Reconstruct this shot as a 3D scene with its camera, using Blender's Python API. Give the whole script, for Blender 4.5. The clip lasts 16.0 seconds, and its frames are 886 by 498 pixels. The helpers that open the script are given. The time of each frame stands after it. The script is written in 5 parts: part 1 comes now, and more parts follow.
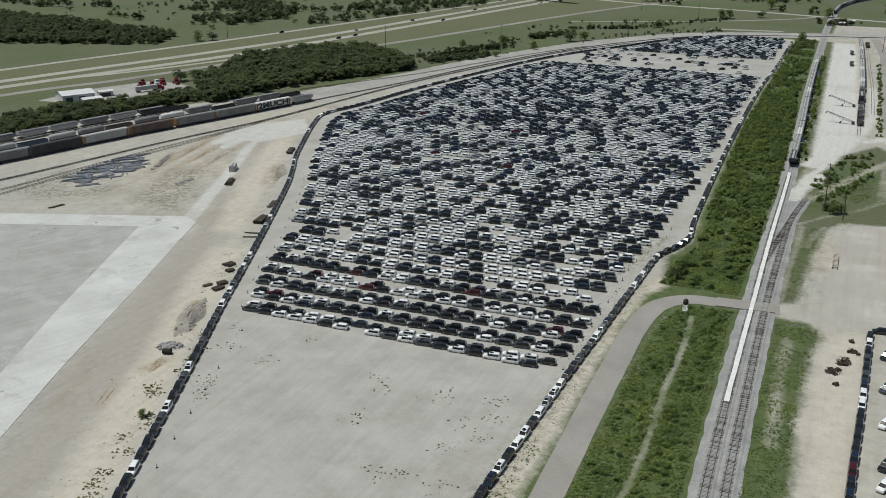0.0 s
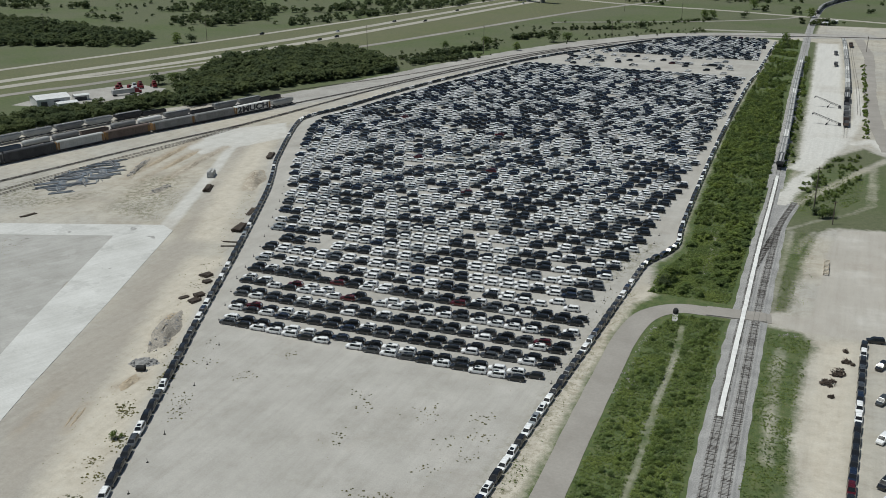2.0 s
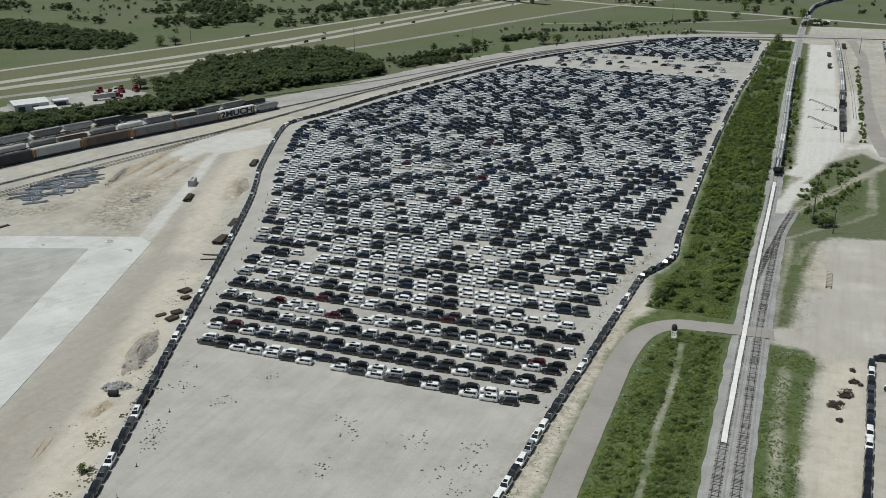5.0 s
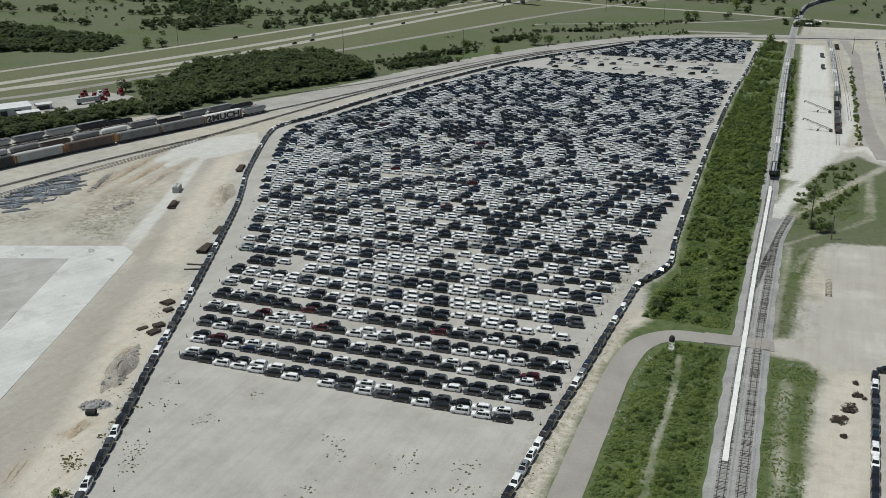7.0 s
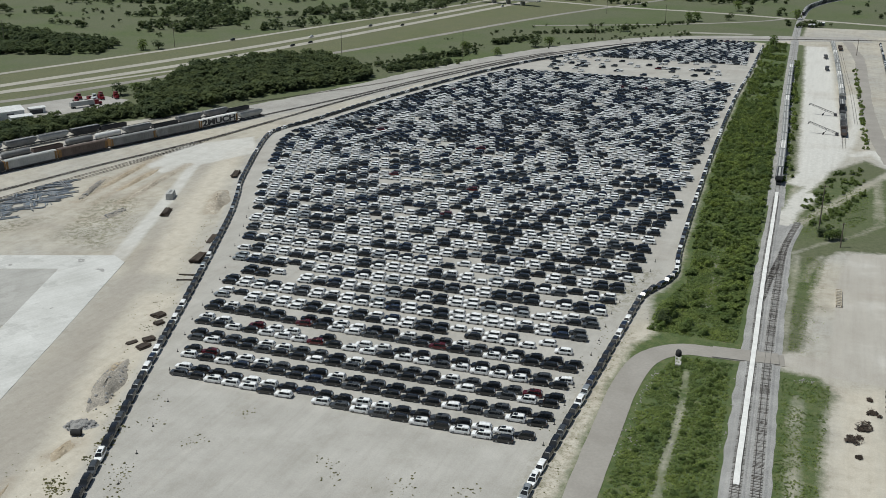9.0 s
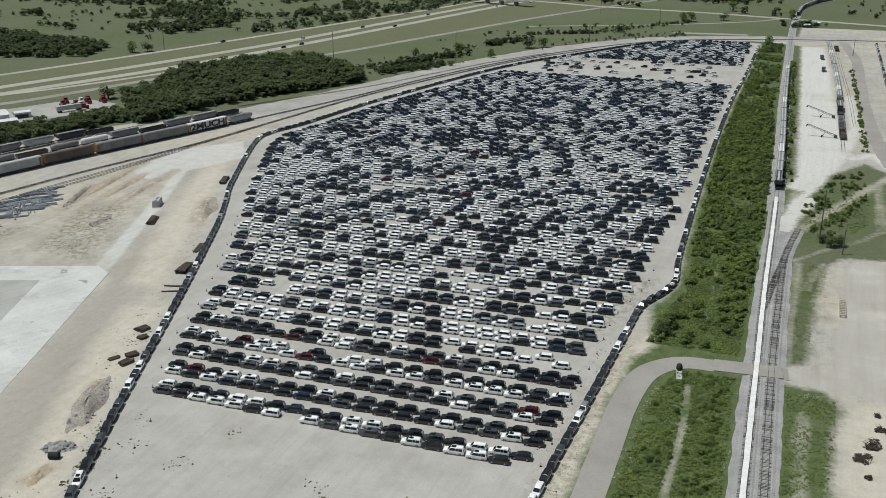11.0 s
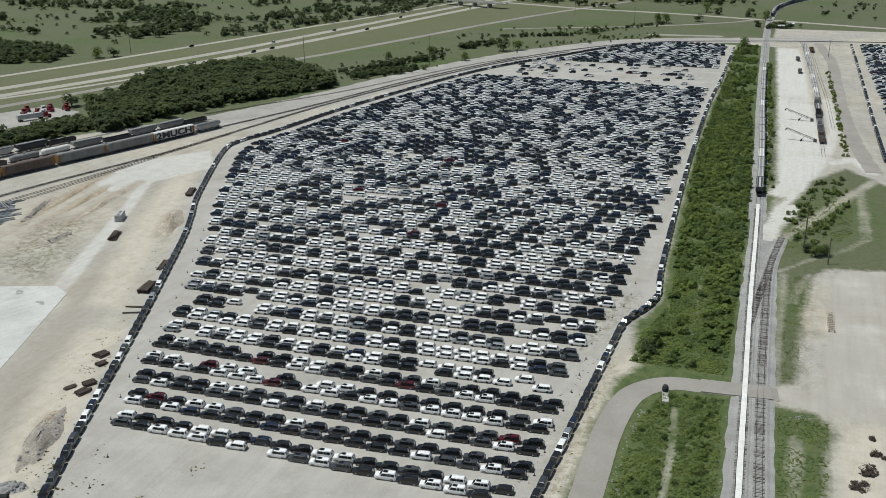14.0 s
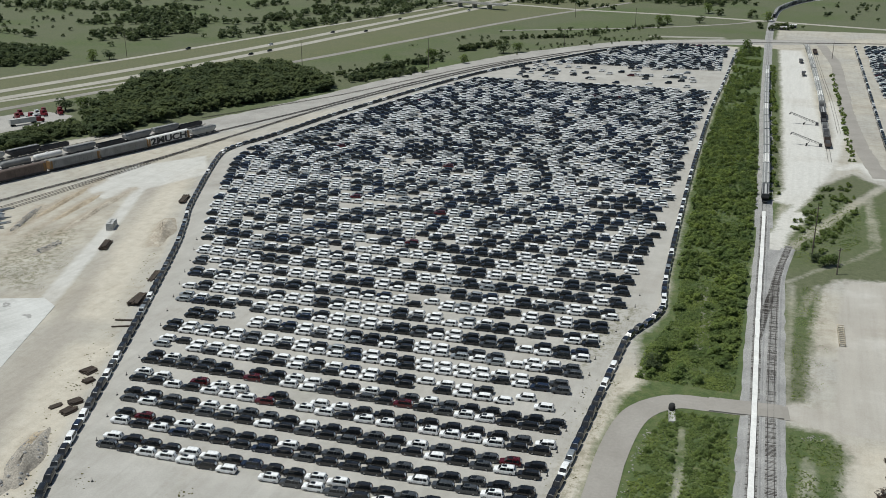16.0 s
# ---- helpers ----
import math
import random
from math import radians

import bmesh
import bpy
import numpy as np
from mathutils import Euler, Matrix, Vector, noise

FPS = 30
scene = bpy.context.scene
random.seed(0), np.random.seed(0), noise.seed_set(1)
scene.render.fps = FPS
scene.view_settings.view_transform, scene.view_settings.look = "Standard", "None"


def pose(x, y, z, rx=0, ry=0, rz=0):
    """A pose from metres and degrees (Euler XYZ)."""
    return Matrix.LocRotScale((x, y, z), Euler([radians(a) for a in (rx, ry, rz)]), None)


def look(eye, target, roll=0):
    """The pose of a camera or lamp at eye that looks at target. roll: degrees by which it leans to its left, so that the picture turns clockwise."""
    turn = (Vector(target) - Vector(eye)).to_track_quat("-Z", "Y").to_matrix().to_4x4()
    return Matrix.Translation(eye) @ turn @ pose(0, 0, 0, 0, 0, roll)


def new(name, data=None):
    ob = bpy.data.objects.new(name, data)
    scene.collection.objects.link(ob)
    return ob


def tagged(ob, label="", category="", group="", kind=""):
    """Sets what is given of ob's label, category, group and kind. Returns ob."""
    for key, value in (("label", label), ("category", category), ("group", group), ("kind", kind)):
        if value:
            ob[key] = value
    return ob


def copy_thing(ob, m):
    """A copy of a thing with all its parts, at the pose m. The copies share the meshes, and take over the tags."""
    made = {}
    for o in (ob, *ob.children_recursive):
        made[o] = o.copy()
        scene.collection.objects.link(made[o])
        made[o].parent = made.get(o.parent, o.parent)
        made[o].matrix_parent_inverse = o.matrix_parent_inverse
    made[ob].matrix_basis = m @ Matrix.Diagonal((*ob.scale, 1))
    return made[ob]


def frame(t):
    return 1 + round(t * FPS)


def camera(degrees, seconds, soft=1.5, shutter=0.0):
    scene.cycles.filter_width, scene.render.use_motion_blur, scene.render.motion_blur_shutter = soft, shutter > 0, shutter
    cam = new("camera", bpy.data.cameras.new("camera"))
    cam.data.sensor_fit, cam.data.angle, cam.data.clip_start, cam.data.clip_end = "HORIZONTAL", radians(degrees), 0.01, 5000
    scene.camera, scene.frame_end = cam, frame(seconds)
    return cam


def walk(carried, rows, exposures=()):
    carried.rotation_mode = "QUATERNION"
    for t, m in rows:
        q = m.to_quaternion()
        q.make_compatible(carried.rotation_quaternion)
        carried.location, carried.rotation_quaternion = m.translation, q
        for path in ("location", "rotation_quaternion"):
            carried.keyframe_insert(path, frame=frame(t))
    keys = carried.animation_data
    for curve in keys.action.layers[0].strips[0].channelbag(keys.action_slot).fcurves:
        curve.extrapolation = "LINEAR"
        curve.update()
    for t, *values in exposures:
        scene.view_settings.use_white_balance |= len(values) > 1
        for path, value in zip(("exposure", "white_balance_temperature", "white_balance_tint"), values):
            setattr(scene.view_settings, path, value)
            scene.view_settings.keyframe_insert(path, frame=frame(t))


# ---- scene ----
cam = camera(50.0, 16.0, soft=0.62)
# seconds, eye x, y, z, yaw, pitch, roll
ROWS = [
    (0, 0.03, 0.02, 122.00, 24.183, -20.248, 0.229),
    (0.5, -0.99, 2.19, 121.90, 23.977, -20.260, 0.230),
    (1, -1.83, 4.32, 121.83, 23.721, -20.249, 0.215),
    (1.5, -2.61, 6.30, 121.94, 23.452, -20.255, 0.202),
    (2, -3.60, 8.35, 121.83, 23.145, -20.239, 0.208),
    (2.5, -4.43, 10.22, 122.08, 22.984, -20.271, 0.210),
    (3, -5.12, 12.37, 122.03, 22.930, -20.262, 0.185),
    (3.5, -6.04, 14.48, 121.90, 22.914, -20.248, 0.195),
    (4, -6.80, 16.57, 121.94, 22.894, -20.247, 0.190),
    (4.5, -7.75, 18.72, 121.77, 22.710, -20.241, 0.190),
    (7, -11.83, 29.29, 121.30, 21.925, -20.214, 0.125),
    (7.5, -12.70, 31.52, 121.31, 21.926, -20.229, 0.106),
    (8, -13.47, 33.71, 121.35, 21.933, -20.224, 0.086),
    (8.5, -14.25, 35.95, 121.20, 21.945, -20.198, 0.054),
    (11, -18.19, 46.95, 121.10, 21.554, -20.191, -0.052),
    (11.5, -18.91, 49.04, 121.12, 21.158, -20.187, -0.097),
    (12, -19.82, 51.26, 121.07, 20.754, -20.174, -0.108),
    (12.5, -20.37, 53.30, 121.13, 20.406, -20.172, -0.149),
    (13, -21.12, 55.32, 121.02, 20.074, -20.139, -0.154),
    (13.5, -21.77, 57.39, 121.16, 20.028, -20.139, -0.165),
    (14, -22.57, 59.43, 121.26, 20.010, -20.138, -0.159),
    (14.5, -23.17, 61.63, 121.38, 20.018, -20.138, -0.184),
    (15, -23.84, 63.86, 121.44, 20.028, -20.134, -0.188),
    (15.5, -24.69, 66.03, 121.40, 19.999, -20.119, -0.176),
    (16, -25.38, 68.31, 121.46, 20.007, -20.115, -0.200),
]
walk(cam, [(t, pose(x, y, z, 90 + pitch, 0, yaw) @ pose(0, 0, 0, 0, 0, roll)) for t, x, y, z, yaw, pitch, roll in ROWS], [(0, -0.33, 6200, 4), (4.5, -0.30, 6200, 4), (8.5, -0.25, 6200, 4), (11, -0.20, 6200, 4), (16, -0.14, 6200, 4)])

# ---- light ----
SUN_AZ, SUN_EL = radians(112), radians(68)      # azimuth to the left of +y
world = bpy.data.worlds.new("sky")
scene.world = world
world.use_nodes = True
wn = world.node_tree.nodes
sky = wn.new("ShaderNodeTexSky")
sky.sky_type, sky.sun_disc = "NISHITA", False
sky.sun_elevation, sky.sun_rotation = SUN_EL, -SUN_AZ
sky.dust_density, sky.air_density = 2.0, 1.0
wn["Background"].inputs["Strength"].default_value = 0.062
world.node_tree.links.new(sky.outputs["Color"], wn["Background"].inputs["Color"])
sun = new("sun", bpy.data.lights.new("sun", "SUN"))
sun.data.energy, sun.data.angle, sun.data.color = 4.05, radians(0.6), (1.0, 0.96, 0.90)
sun_way = Vector((-math.sin(SUN_AZ) * math.cos(SUN_EL), math.cos(SUN_AZ) * math.cos(SUN_EL), math.sin(SUN_EL)))
sun.matrix_world = look(sun_way * 500, (0, 0, 0))


# ---- materials ----
def mat(name, rough=0.8, metal=0.0):
    m = bpy.data.materials.new(name)
    m.use_nodes = True
    b = m.node_tree.nodes["Principled BSDF"]
    b.inputs["Roughness"].default_value, b.inputs["Metallic"].default_value = rough, metal
    return m, m.node_tree.nodes, m.node_tree.links, b


def tex(n, l, scale, detail=4.0, rough=0.6, coord="Object"):
    t = n.new("ShaderNodeTexNoise")
    c = n.new("ShaderNodeTexCoord")
    t.inputs["Scale"].default_value, t.inputs["Detail"].default_value, t.inputs["Roughness"].default_value = scale, detail, rough
    l.new(c.outputs[coord], t.inputs["Vector"])
    return t.outputs["Fac"]


def ramp(n, l, src, stops):
    r = n.new("ShaderNodeValToRGB")
    while len(r.color_ramp.elements) < len(stops):
        r.color_ramp.elements.new(0.5)
    for e, (p, c) in zip(r.color_ramp.elements, stops):
        e.position, e.color = p, (*c, 1) if len(c) == 3 else c
    l.new(src, r.inputs["Fac"])
    return r.outputs["Color"]


def maths(n, l, op, a, b=None, clamp=False):
    m = n.new("ShaderNodeMath")
    m.operation, m.use_clamp = op, clamp
    for i, v in enumerate((a, b)):
        if v is None:
            continue
        if isinstance(v, (int, float)):
            m.inputs[i].default_value = v
        else:
            l.new(v, m.inputs[i])
    return m.outputs[0]


def mixc(n, l, fac, a, b, kind="MIX"):
    m = n.new("ShaderNodeMix")
    m.data_type, m.blend_type = "RGBA", kind
    for i, v in ((0, fac), (6, a), (7, b)):
        if isinstance(v, (int, float)):
            m.inputs[i].default_value = v
        elif isinstance(v, tuple):
            m.inputs[i].default_value = (*v, 1)
        else:
            l.new(v, m.inputs[i])
    return m.outputs[2]


def bump(n, l, b, src, strength=0.4, dist=0.05):
    k = n.new("ShaderNodeBump")
    k.inputs["Strength"].default_value, k.inputs["Distance"].default_value = strength, dist
    l.new(src, k.inputs["Height"])
    l.new(k.outputs["Normal"], b.inputs["Normal"])


def grainy(name, lo, hi, scale=0.3, fine=6.0, rough=0.9, metal=0.0, depth=0.03, speck=0.25):
    """A weathered surface: broad patches between two colours, with fine speckle and relief."""
    m, n, l, b = mat(name, rough, metal)
    broad, small = tex(n, l, scale, 5, 0.65), tex(n, l, fine, 3, 0.7)
    col = ramp(n, l, broad, [(0.3, lo), (0.7, hi)])
    sp = ramp(n, l, small, [(0.3, (1 - speck,) * 3), (0.7, (1 + speck * 0.4,) * 3)])
    l.new(mixc(n, l, 1.0, col, sp, "MULTIPLY"), b.inputs["Base Color"])
    bump(n, l, b, small, 0.5, depth)
    return m


def paint(name, col, rough=0.28, metal=0.0, vary=0.08):
    m, n, l, b = mat(name, rough, metal)
    f = tex(n, l, 1.3, 3, 0.6)
    lo = tuple(c * (1 - vary) for c in col)
    hi = tuple(min(1, c * (1 + vary)) for c in col)
    l.new(ramp(n, l, f, [(0.35, lo), (0.65, hi)]), b.inputs["Base Color"])
    l.new(ramp(n, l, f, [(0.3, (rough * 0.8,) * 3), (0.7, (min(1, rough * 1.4),) * 3)]), b.inputs["Roughness"])
    b.inputs["Coat Weight"].default_value = 0.5 if rough < 0.4 else 0.0
    b.inputs["Coat Roughness"].default_value = 0.12
    return m


def leafy(name, lo, hi):
    """Leaves: tone by spray, by plant and by stand; a share of the light passes through."""
    m, n, l, b = mat(name, 0.75)
    g = n.new("ShaderNodeNewGeometry")
    col = ramp(n, l, g.outputs["Random Per Island"], [(0.0, lo), (1.0, hi)])
    oi = n.new("ShaderNodeObjectInfo")
    tone = ramp(n, l, oi.outputs["Random"], [(0.0, (0.78, 0.82, 0.8)), (1.0, (1.12, 1.08, 0.95))])
    stand = ramp(n, l, tex(n, l, 0.09), [(0.3, (0.72, 0.78, 0.85)), (0.7, (1.22, 1.16, 0.95))])
    col = mixc(n, l, 1.0, mixc(n, l, 1.0, col, tone, "MULTIPLY"), stand, "MULTIPLY")
    l.new(col, b.inputs["Base Color"])
    b.inputs["Specular IOR Level"].default_value = 0.15
    t = n.new("ShaderNodeBsdfTranslucent")
    l.new(col, t.inputs["Color"])
    mix = n.new("ShaderNodeMixShader")
    mix.inputs[0].default_value = 0.5
    l.new(b.outputs[0], mix.inputs[1])
    l.new(t.outputs[0], mix.inputs[2])
    l.new(mix.outputs[0], n["Material Output"].inputs["Surface"])
    return m


def weathered_ties():
    m, n, l, b = mat("wooden_tie", 0.95)
    g = n.new("ShaderNodeNewGeometry")
    col = ramp(n, l, g.outputs["Random Per Island"], [(0.0, (0.05, 0.042, 0.036)), (0.35, (0.10, 0.09, 0.08)), (0.6, (0.26, 0.25, 0.235)), (1.0, (0.34, 0.33, 0.31))])
    l.new(mixc(n, l, 1.0, col, ramp(n, l, tex(n, l, 5.0), [(0.3, (0.75,) * 3), (0.7, (1.1,) * 3)]), "MULTIPLY"), b.inputs["Base Color"])
    return m


def worn_slabs(name, lo, hi, patch, turn, joint):
    """Cast concrete: bays with thin joints, worn patches of an older tone, streaks and small stains."""
    m, n, l, b = mat(name, 0.88)
    col = ramp(n, l, tex(n, l, 0.06, 6, 0.65), [(0.3, lo), (0.7, hi)])
    worn = ramp(n, l, tex(n, l, 0.085, 8, 0.62), [(0.56, (0, 0, 0)), (0.60, (0.42,) * 3)])
    col = mixc(n, l, worn, col, patch)
    mp, tc = n.new("ShaderNodeMapping"), n.new("ShaderNodeTexCoord")
    mp.inputs["Rotation"].default_value = (0, 0, radians(turn))
    l.new(tc.outputs["Object"], mp.inputs["Vector"])
    sep = n.new("ShaderNodeSeparateXYZ")
    l.new(mp.outputs["Vector"], sep.inputs["Vector"])
    for axis, gap in ((0, joint), (1, joint * 1.5)):
        saw = maths(n, l, "FRACT", maths(n, l, "MULTIPLY", sep.outputs[axis], 1 / gap))
        col = mixc(n, l, maths(n, l, "MULTIPLY", maths(n, l, "LESS_THAN", saw, 0.10 / gap), 0.16), col, (0.20, 0.19, 0.17))
    st = n.new("ShaderNodeTexNoise")
    m2 = n.new("ShaderNodeMapping")
    m2.inputs["Scale"].default_value = (0.5, 0.03, 1)
    l.new(mp.outputs["Vector"], m2.inputs["Vector"])
    l.new(m2.outputs["Vector"], st.inputs["Vector"])
    st.inputs["Scale"].default_value, st.inputs["Detail"].default_value = 1.0, 5
    col = mixc(n, l, 1.0, col, ramp(n, l, st.outputs["Fac"], [(0.32, (0.93, 0.93, 0.92)), (0.6, (1.03,) * 3)]), "MULTIPLY")
    col = mixc(n, l, ramp(n, l, tex(n, l, 0.16, 3, 0.5), [(0.70, (0, 0, 0)), (0.73, (0.6,) * 3)]), col, (0.16, 0.15, 0.14))
    l.new(mixc(n, l, 1.0, col, ramp(n, l, tex(n, l, 1.5), [(0.3, (0.9,) * 3), (0.7, (1.04,) * 3)]), "MULTIPLY"), b.inputs["Base Color"])
    return m


CONCRETE = worn_slabs("concrete", (0.46, 0.455, 0.43), (0.60, 0.595, 0.57), (0.37, 0.365, 0.345), 23, 7.5)
CONCRETE_OLD = worn_slabs("old_concrete", (0.31, 0.30, 0.275), (0.42, 0.41, 0.385), (0.45, 0.44, 0.415), 23, 9.0)
ASPHALT = grainy("worn_asphalt", (0.255, 0.235, 0.208), (0.335, 0.312, 0.28), 0.06, 1.2, 0.9, depth=0.01, speck=0.10)
HIGHWAY = grainy("highway_concrete", (0.31, 0.29, 0.245), (0.42, 0.395, 0.335), 0.03, 0.6, 0.85, depth=0.01, speck=0.2)
FRONTAGE = grainy("frontage_asphalt", (0.22, 0.205, 0.18), (0.31, 0.29, 0.255), 0.03, 0.6, 0.9, depth=0.01, speck=0.15)
BALLAST = grainy("ballast", (0.27, 0.265, 0.255), (0.41, 0.40, 0.385), 0.15, 5.0, 0.95, depth=0.06, speck=0.5)
YARD = grainy("yard_gravel", (0.30, 0.285, 0.26), (0.43, 0.41, 0.375), 0.06, 3.0, 0.95, depth=0.04, speck=0.3)
SPILL = grainy("white_mineral_spill", (0.62, 0.61, 0.585), (0.80, 0.79, 0.76), 0.3, 3.0, 0.9, depth=0.05, speck=0.15)
TIE = weathered_ties()
RAIL = grainy("rail_steel", (0.09, 0.075, 0.065), (0.16, 0.14, 0.125), 0.5, 4.0, 0.5, 0.6)
RUST = grainy("rusty_brown_metal", (0.030, 0.022, 0.017), (0.080, 0.054, 0.036), 0.6, 5.0, 0.85, speck=0.5)
STEEL = grainy("dark_steel", (0.05, 0.05, 0.055), (0.10, 0.10, 0.105), 0.3, 3.0, 0.6, 0.3)
DIRT = grainy("tan_soil", (0.29, 0.245, 0.185), (0.50, 0.45, 0.37), 0.16, 1.2, 0.95, depth=0.12, speck=0.35)
OLDTIE = grainy("creosoted_tie", (0.035, 0.028, 0.022), (0.10, 0.075, 0.055), 0.5, 4.0, 0.95, speck=0.4)
OCHRE = grainy("ochre_soil", (0.31, 0.25, 0.17), (0.47, 0.40, 0.30), 0.25, 1.6, 0.95, depth=0.12, speck=0.3)
RUBBLE = grainy("stony_soil", (0.24, 0.215, 0.18), (0.41, 0.375, 0.32), 0.3, 2.2, 0.95, depth=0.15, speck=0.5)
BARK = grainy("bark", (0.06, 0.045, 0.035), (0.12, 0.09, 0.07), 1.0, 8.0, 0.95)
WOODPOLE = grainy("pole_wood", (0.10, 0.08, 0.065), (0.19, 0.16, 0.13), 0.5, 6.0, 0.9)
LEAF = leafy("oak_leaf", (0.118, 0.166, 0.060), (0.200, 0.258, 0.098))
LEAF_DARK = leafy("juniper_leaf", (0.082, 0.108, 0.060), (0.118, 0.150, 0.080))
LEAF_LIGHT = leafy("shrub_leaf", (0.136, 0.196, 0.062), (0.236, 0.300, 0.106))
HERB = leafy("herb_leaf", (0.165, 0.225, 0.078), (0.275, 0.330, 0.125))
DRY = leafy("dry_weed", (0.17, 0.165, 0.085), (0.32, 0.30, 0.175))
TYRE = grainy("tyre_rubber", (0.015, 0.015, 0.015), (0.03, 0.03, 0.03), 3, 20, 0.9)
RIM = paint("alloy_rim", (0.35, 0.35, 0.36), 0.35, 0.8)
TRIM = paint("black_trim", (0.02, 0.02, 0.021), 0.6)
LAMP_RED = paint("red_lens", (0.22, 0.01, 0.01), 0.2)
LAMP_CLEAR = paint("clear_lens", (0.6, 0.6, 0.6), 0.15)
# plain white that paints the bright reflection on rear windows
GLINT = paint("white_film", (0.74, 0.75, 0.76), 0.35)
GLASS = paint("car_glass", (0.010, 0.012, 0.014), 0.10)
GLASS.node_tree.nodes["Principled BSDF"].inputs["Coat Weight"].default_value = 0.0
CARPAINT = {
    "white": paint("white_car_paint", (0.80, 0.80, 0.79), 0.25),
    "black": paint("black_car_paint", (0.013, 0.0135, 0.015), 0.2),
    "grey": paint("grey_car_paint", (0.075, 0.08, 0.085), 0.28, 0.4),
    "silver": paint("silver_car_paint", (0.36, 0.38, 0.39), 0.3, 0.5),
    "navy": paint("navy_car_paint", (0.014, 0.022, 0.045), 0.22, 0.2),
    "red": paint("dark_red_car_paint", (0.085, 0.006, 0.010), 0.22, 0.2),
}


# ---- geometry helpers ----
class Geo:
    """Collects vertices, faces and material slots of one mesh."""

    def __init__(self):
        self.v, self.f, self.s = [], [], []

    def add(self, verts, faces, slot=0):
        k = len(self.v)
        self.v += [tuple(p) for p in verts]
        self.f += [tuple(i + k for i in f) for f in faces]
        self.s += [slot] * len(faces)

    def box(self, x0, x1, y0, y1, z0, z1, slot=0, top=0.0, bottom=True):
        """A box whose top is drawn in by top on every side."""
        v = [(x0, y0, z0), (x1, y0, z0), (x1, y1, z0), (x0, y1, z0), (x0 + top, y0 + top, z1), (x1 - top, y0 + top, z1), (x1 - top, y1 - top, z1), (x0 + top, y1 - top, z1)]
        f = [(4, 5, 6, 7), (0, 1, 5, 4), (1, 2, 6, 5), (2, 3, 7, 6), (3, 0, 4, 7)] + ([(3, 2, 1, 0)] if bottom else [])
        self.add(v, f, slot)

    def tube(self, a, b, r0, r1=None, sides=8, slot=0, caps=True):
        a, b, r1 = Vector(a), Vector(b), r0 if r1 is None else r1
        q = (b - a).to_track_quat("Z", "Y").to_matrix()
        v = []
        for p, r in ((a, r0), (b, r1)):
            for i in range(sides):
                w = 2 * math.pi * i / sides
                v.append(p + q @ Vector((r * math.cos(w), r * math.sin(w), 0)))
        f = [(i, (i + 1) % sides, sides + (i + 1) % sides, sides + i) for i in range(sides)]
        if caps:
            f += [tuple(range(sides))[::-1], tuple(range(sides, 2 * sides))]
        self.add(v, f, slot)

    def loft(self, rings, slot=0, caps=True):
        """Joins rings of equal length, each a closed loop of points."""
        m = len(rings[0])
        v = [p for r in rings for p in r]
        f = [(k * m + i, k * m + (i + 1) % m, (k + 1) * m + (i + 1) % m, (k + 1) * m + i) for k in range(len(rings) - 1) for i in range(m)]
        if caps:
            f += [tuple(range(m))[::-1], tuple(range((len(rings) - 1) * m, len(rings) * m))]
        self.add(v, f, slot)

    def mesh(self, name, mats, smooth=False):
        me = bpy.data.meshes.new(name)
        me.from_pydata(self.v, [], self.f)
        for m in mats if isinstance(mats, (list, tuple)) else [mats]:
            me.materials.append(m)
        me.polygons.foreach_set("material_index", self.s)
        if smooth:
            me.polygons.foreach_set("use_smooth", [True] * len(self.f))
        me.update()
        if smooth == "edges":
            me.set_sharp_from_angle(angle=radians(38))
        return me


def part(name, geo, mats, parent=None, label="", smooth=False, at=None):
    ob = new(name, geo if isinstance(geo, bpy.types.Mesh) else geo.mesh(name, mats, smooth))
    if parent:
        ob.parent = parent
    if at is not None:
        ob.matrix_basis = at
    if label:
        ob["label"] = label
    return ob


def thing(name, label, category, group="", kind="", at=None):
    ob = new(name)
    ob.empty_display_size = 0.5
    if at is not None:
        ob.matrix_basis = at
    return tagged(ob, label, category, group, kind)


def curve_pts(pts, step):
    """A smooth line through the points, at even steps: x, y, and the unit way."""
    p = np.array(pts, float)
    p = np.vstack([2 * p[0] - p[1], p, 2 * p[-1] - p[-2]])
    out = []
    for i in range(1, len(p) - 2):
        n = max(2, int(np.hypot(*(p[i + 1] - p[i])) / 2))
        t = np.linspace(0, 1, n, endpoint=False)[:, None]
        out.append(0.5 * (2 * p[i] + (p[i + 1] - p[i - 1]) * t + (2 * p[i - 1] - 5 * p[i] + 4 * p[i + 1] - p[i + 2]) * t**2 + (3 * p[i] - p[i - 1] - 3 * p[i + 1] + p[i + 2]) * t**3))
    q = np.vstack(out + [p[-2:-1]])
    d = np.r_[0, np.cumsum(np.hypot(*np.diff(q, axis=0).T))]
    s = np.arange(0, d[-1], step)
    xy = np.stack([np.interp(s, d, q[:, 0]), np.interp(s, d, q[:, 1])], 1)
    w = np.gradient(xy, axis=0)
    return xy, w / np.hypot(*w.T)[:, None]


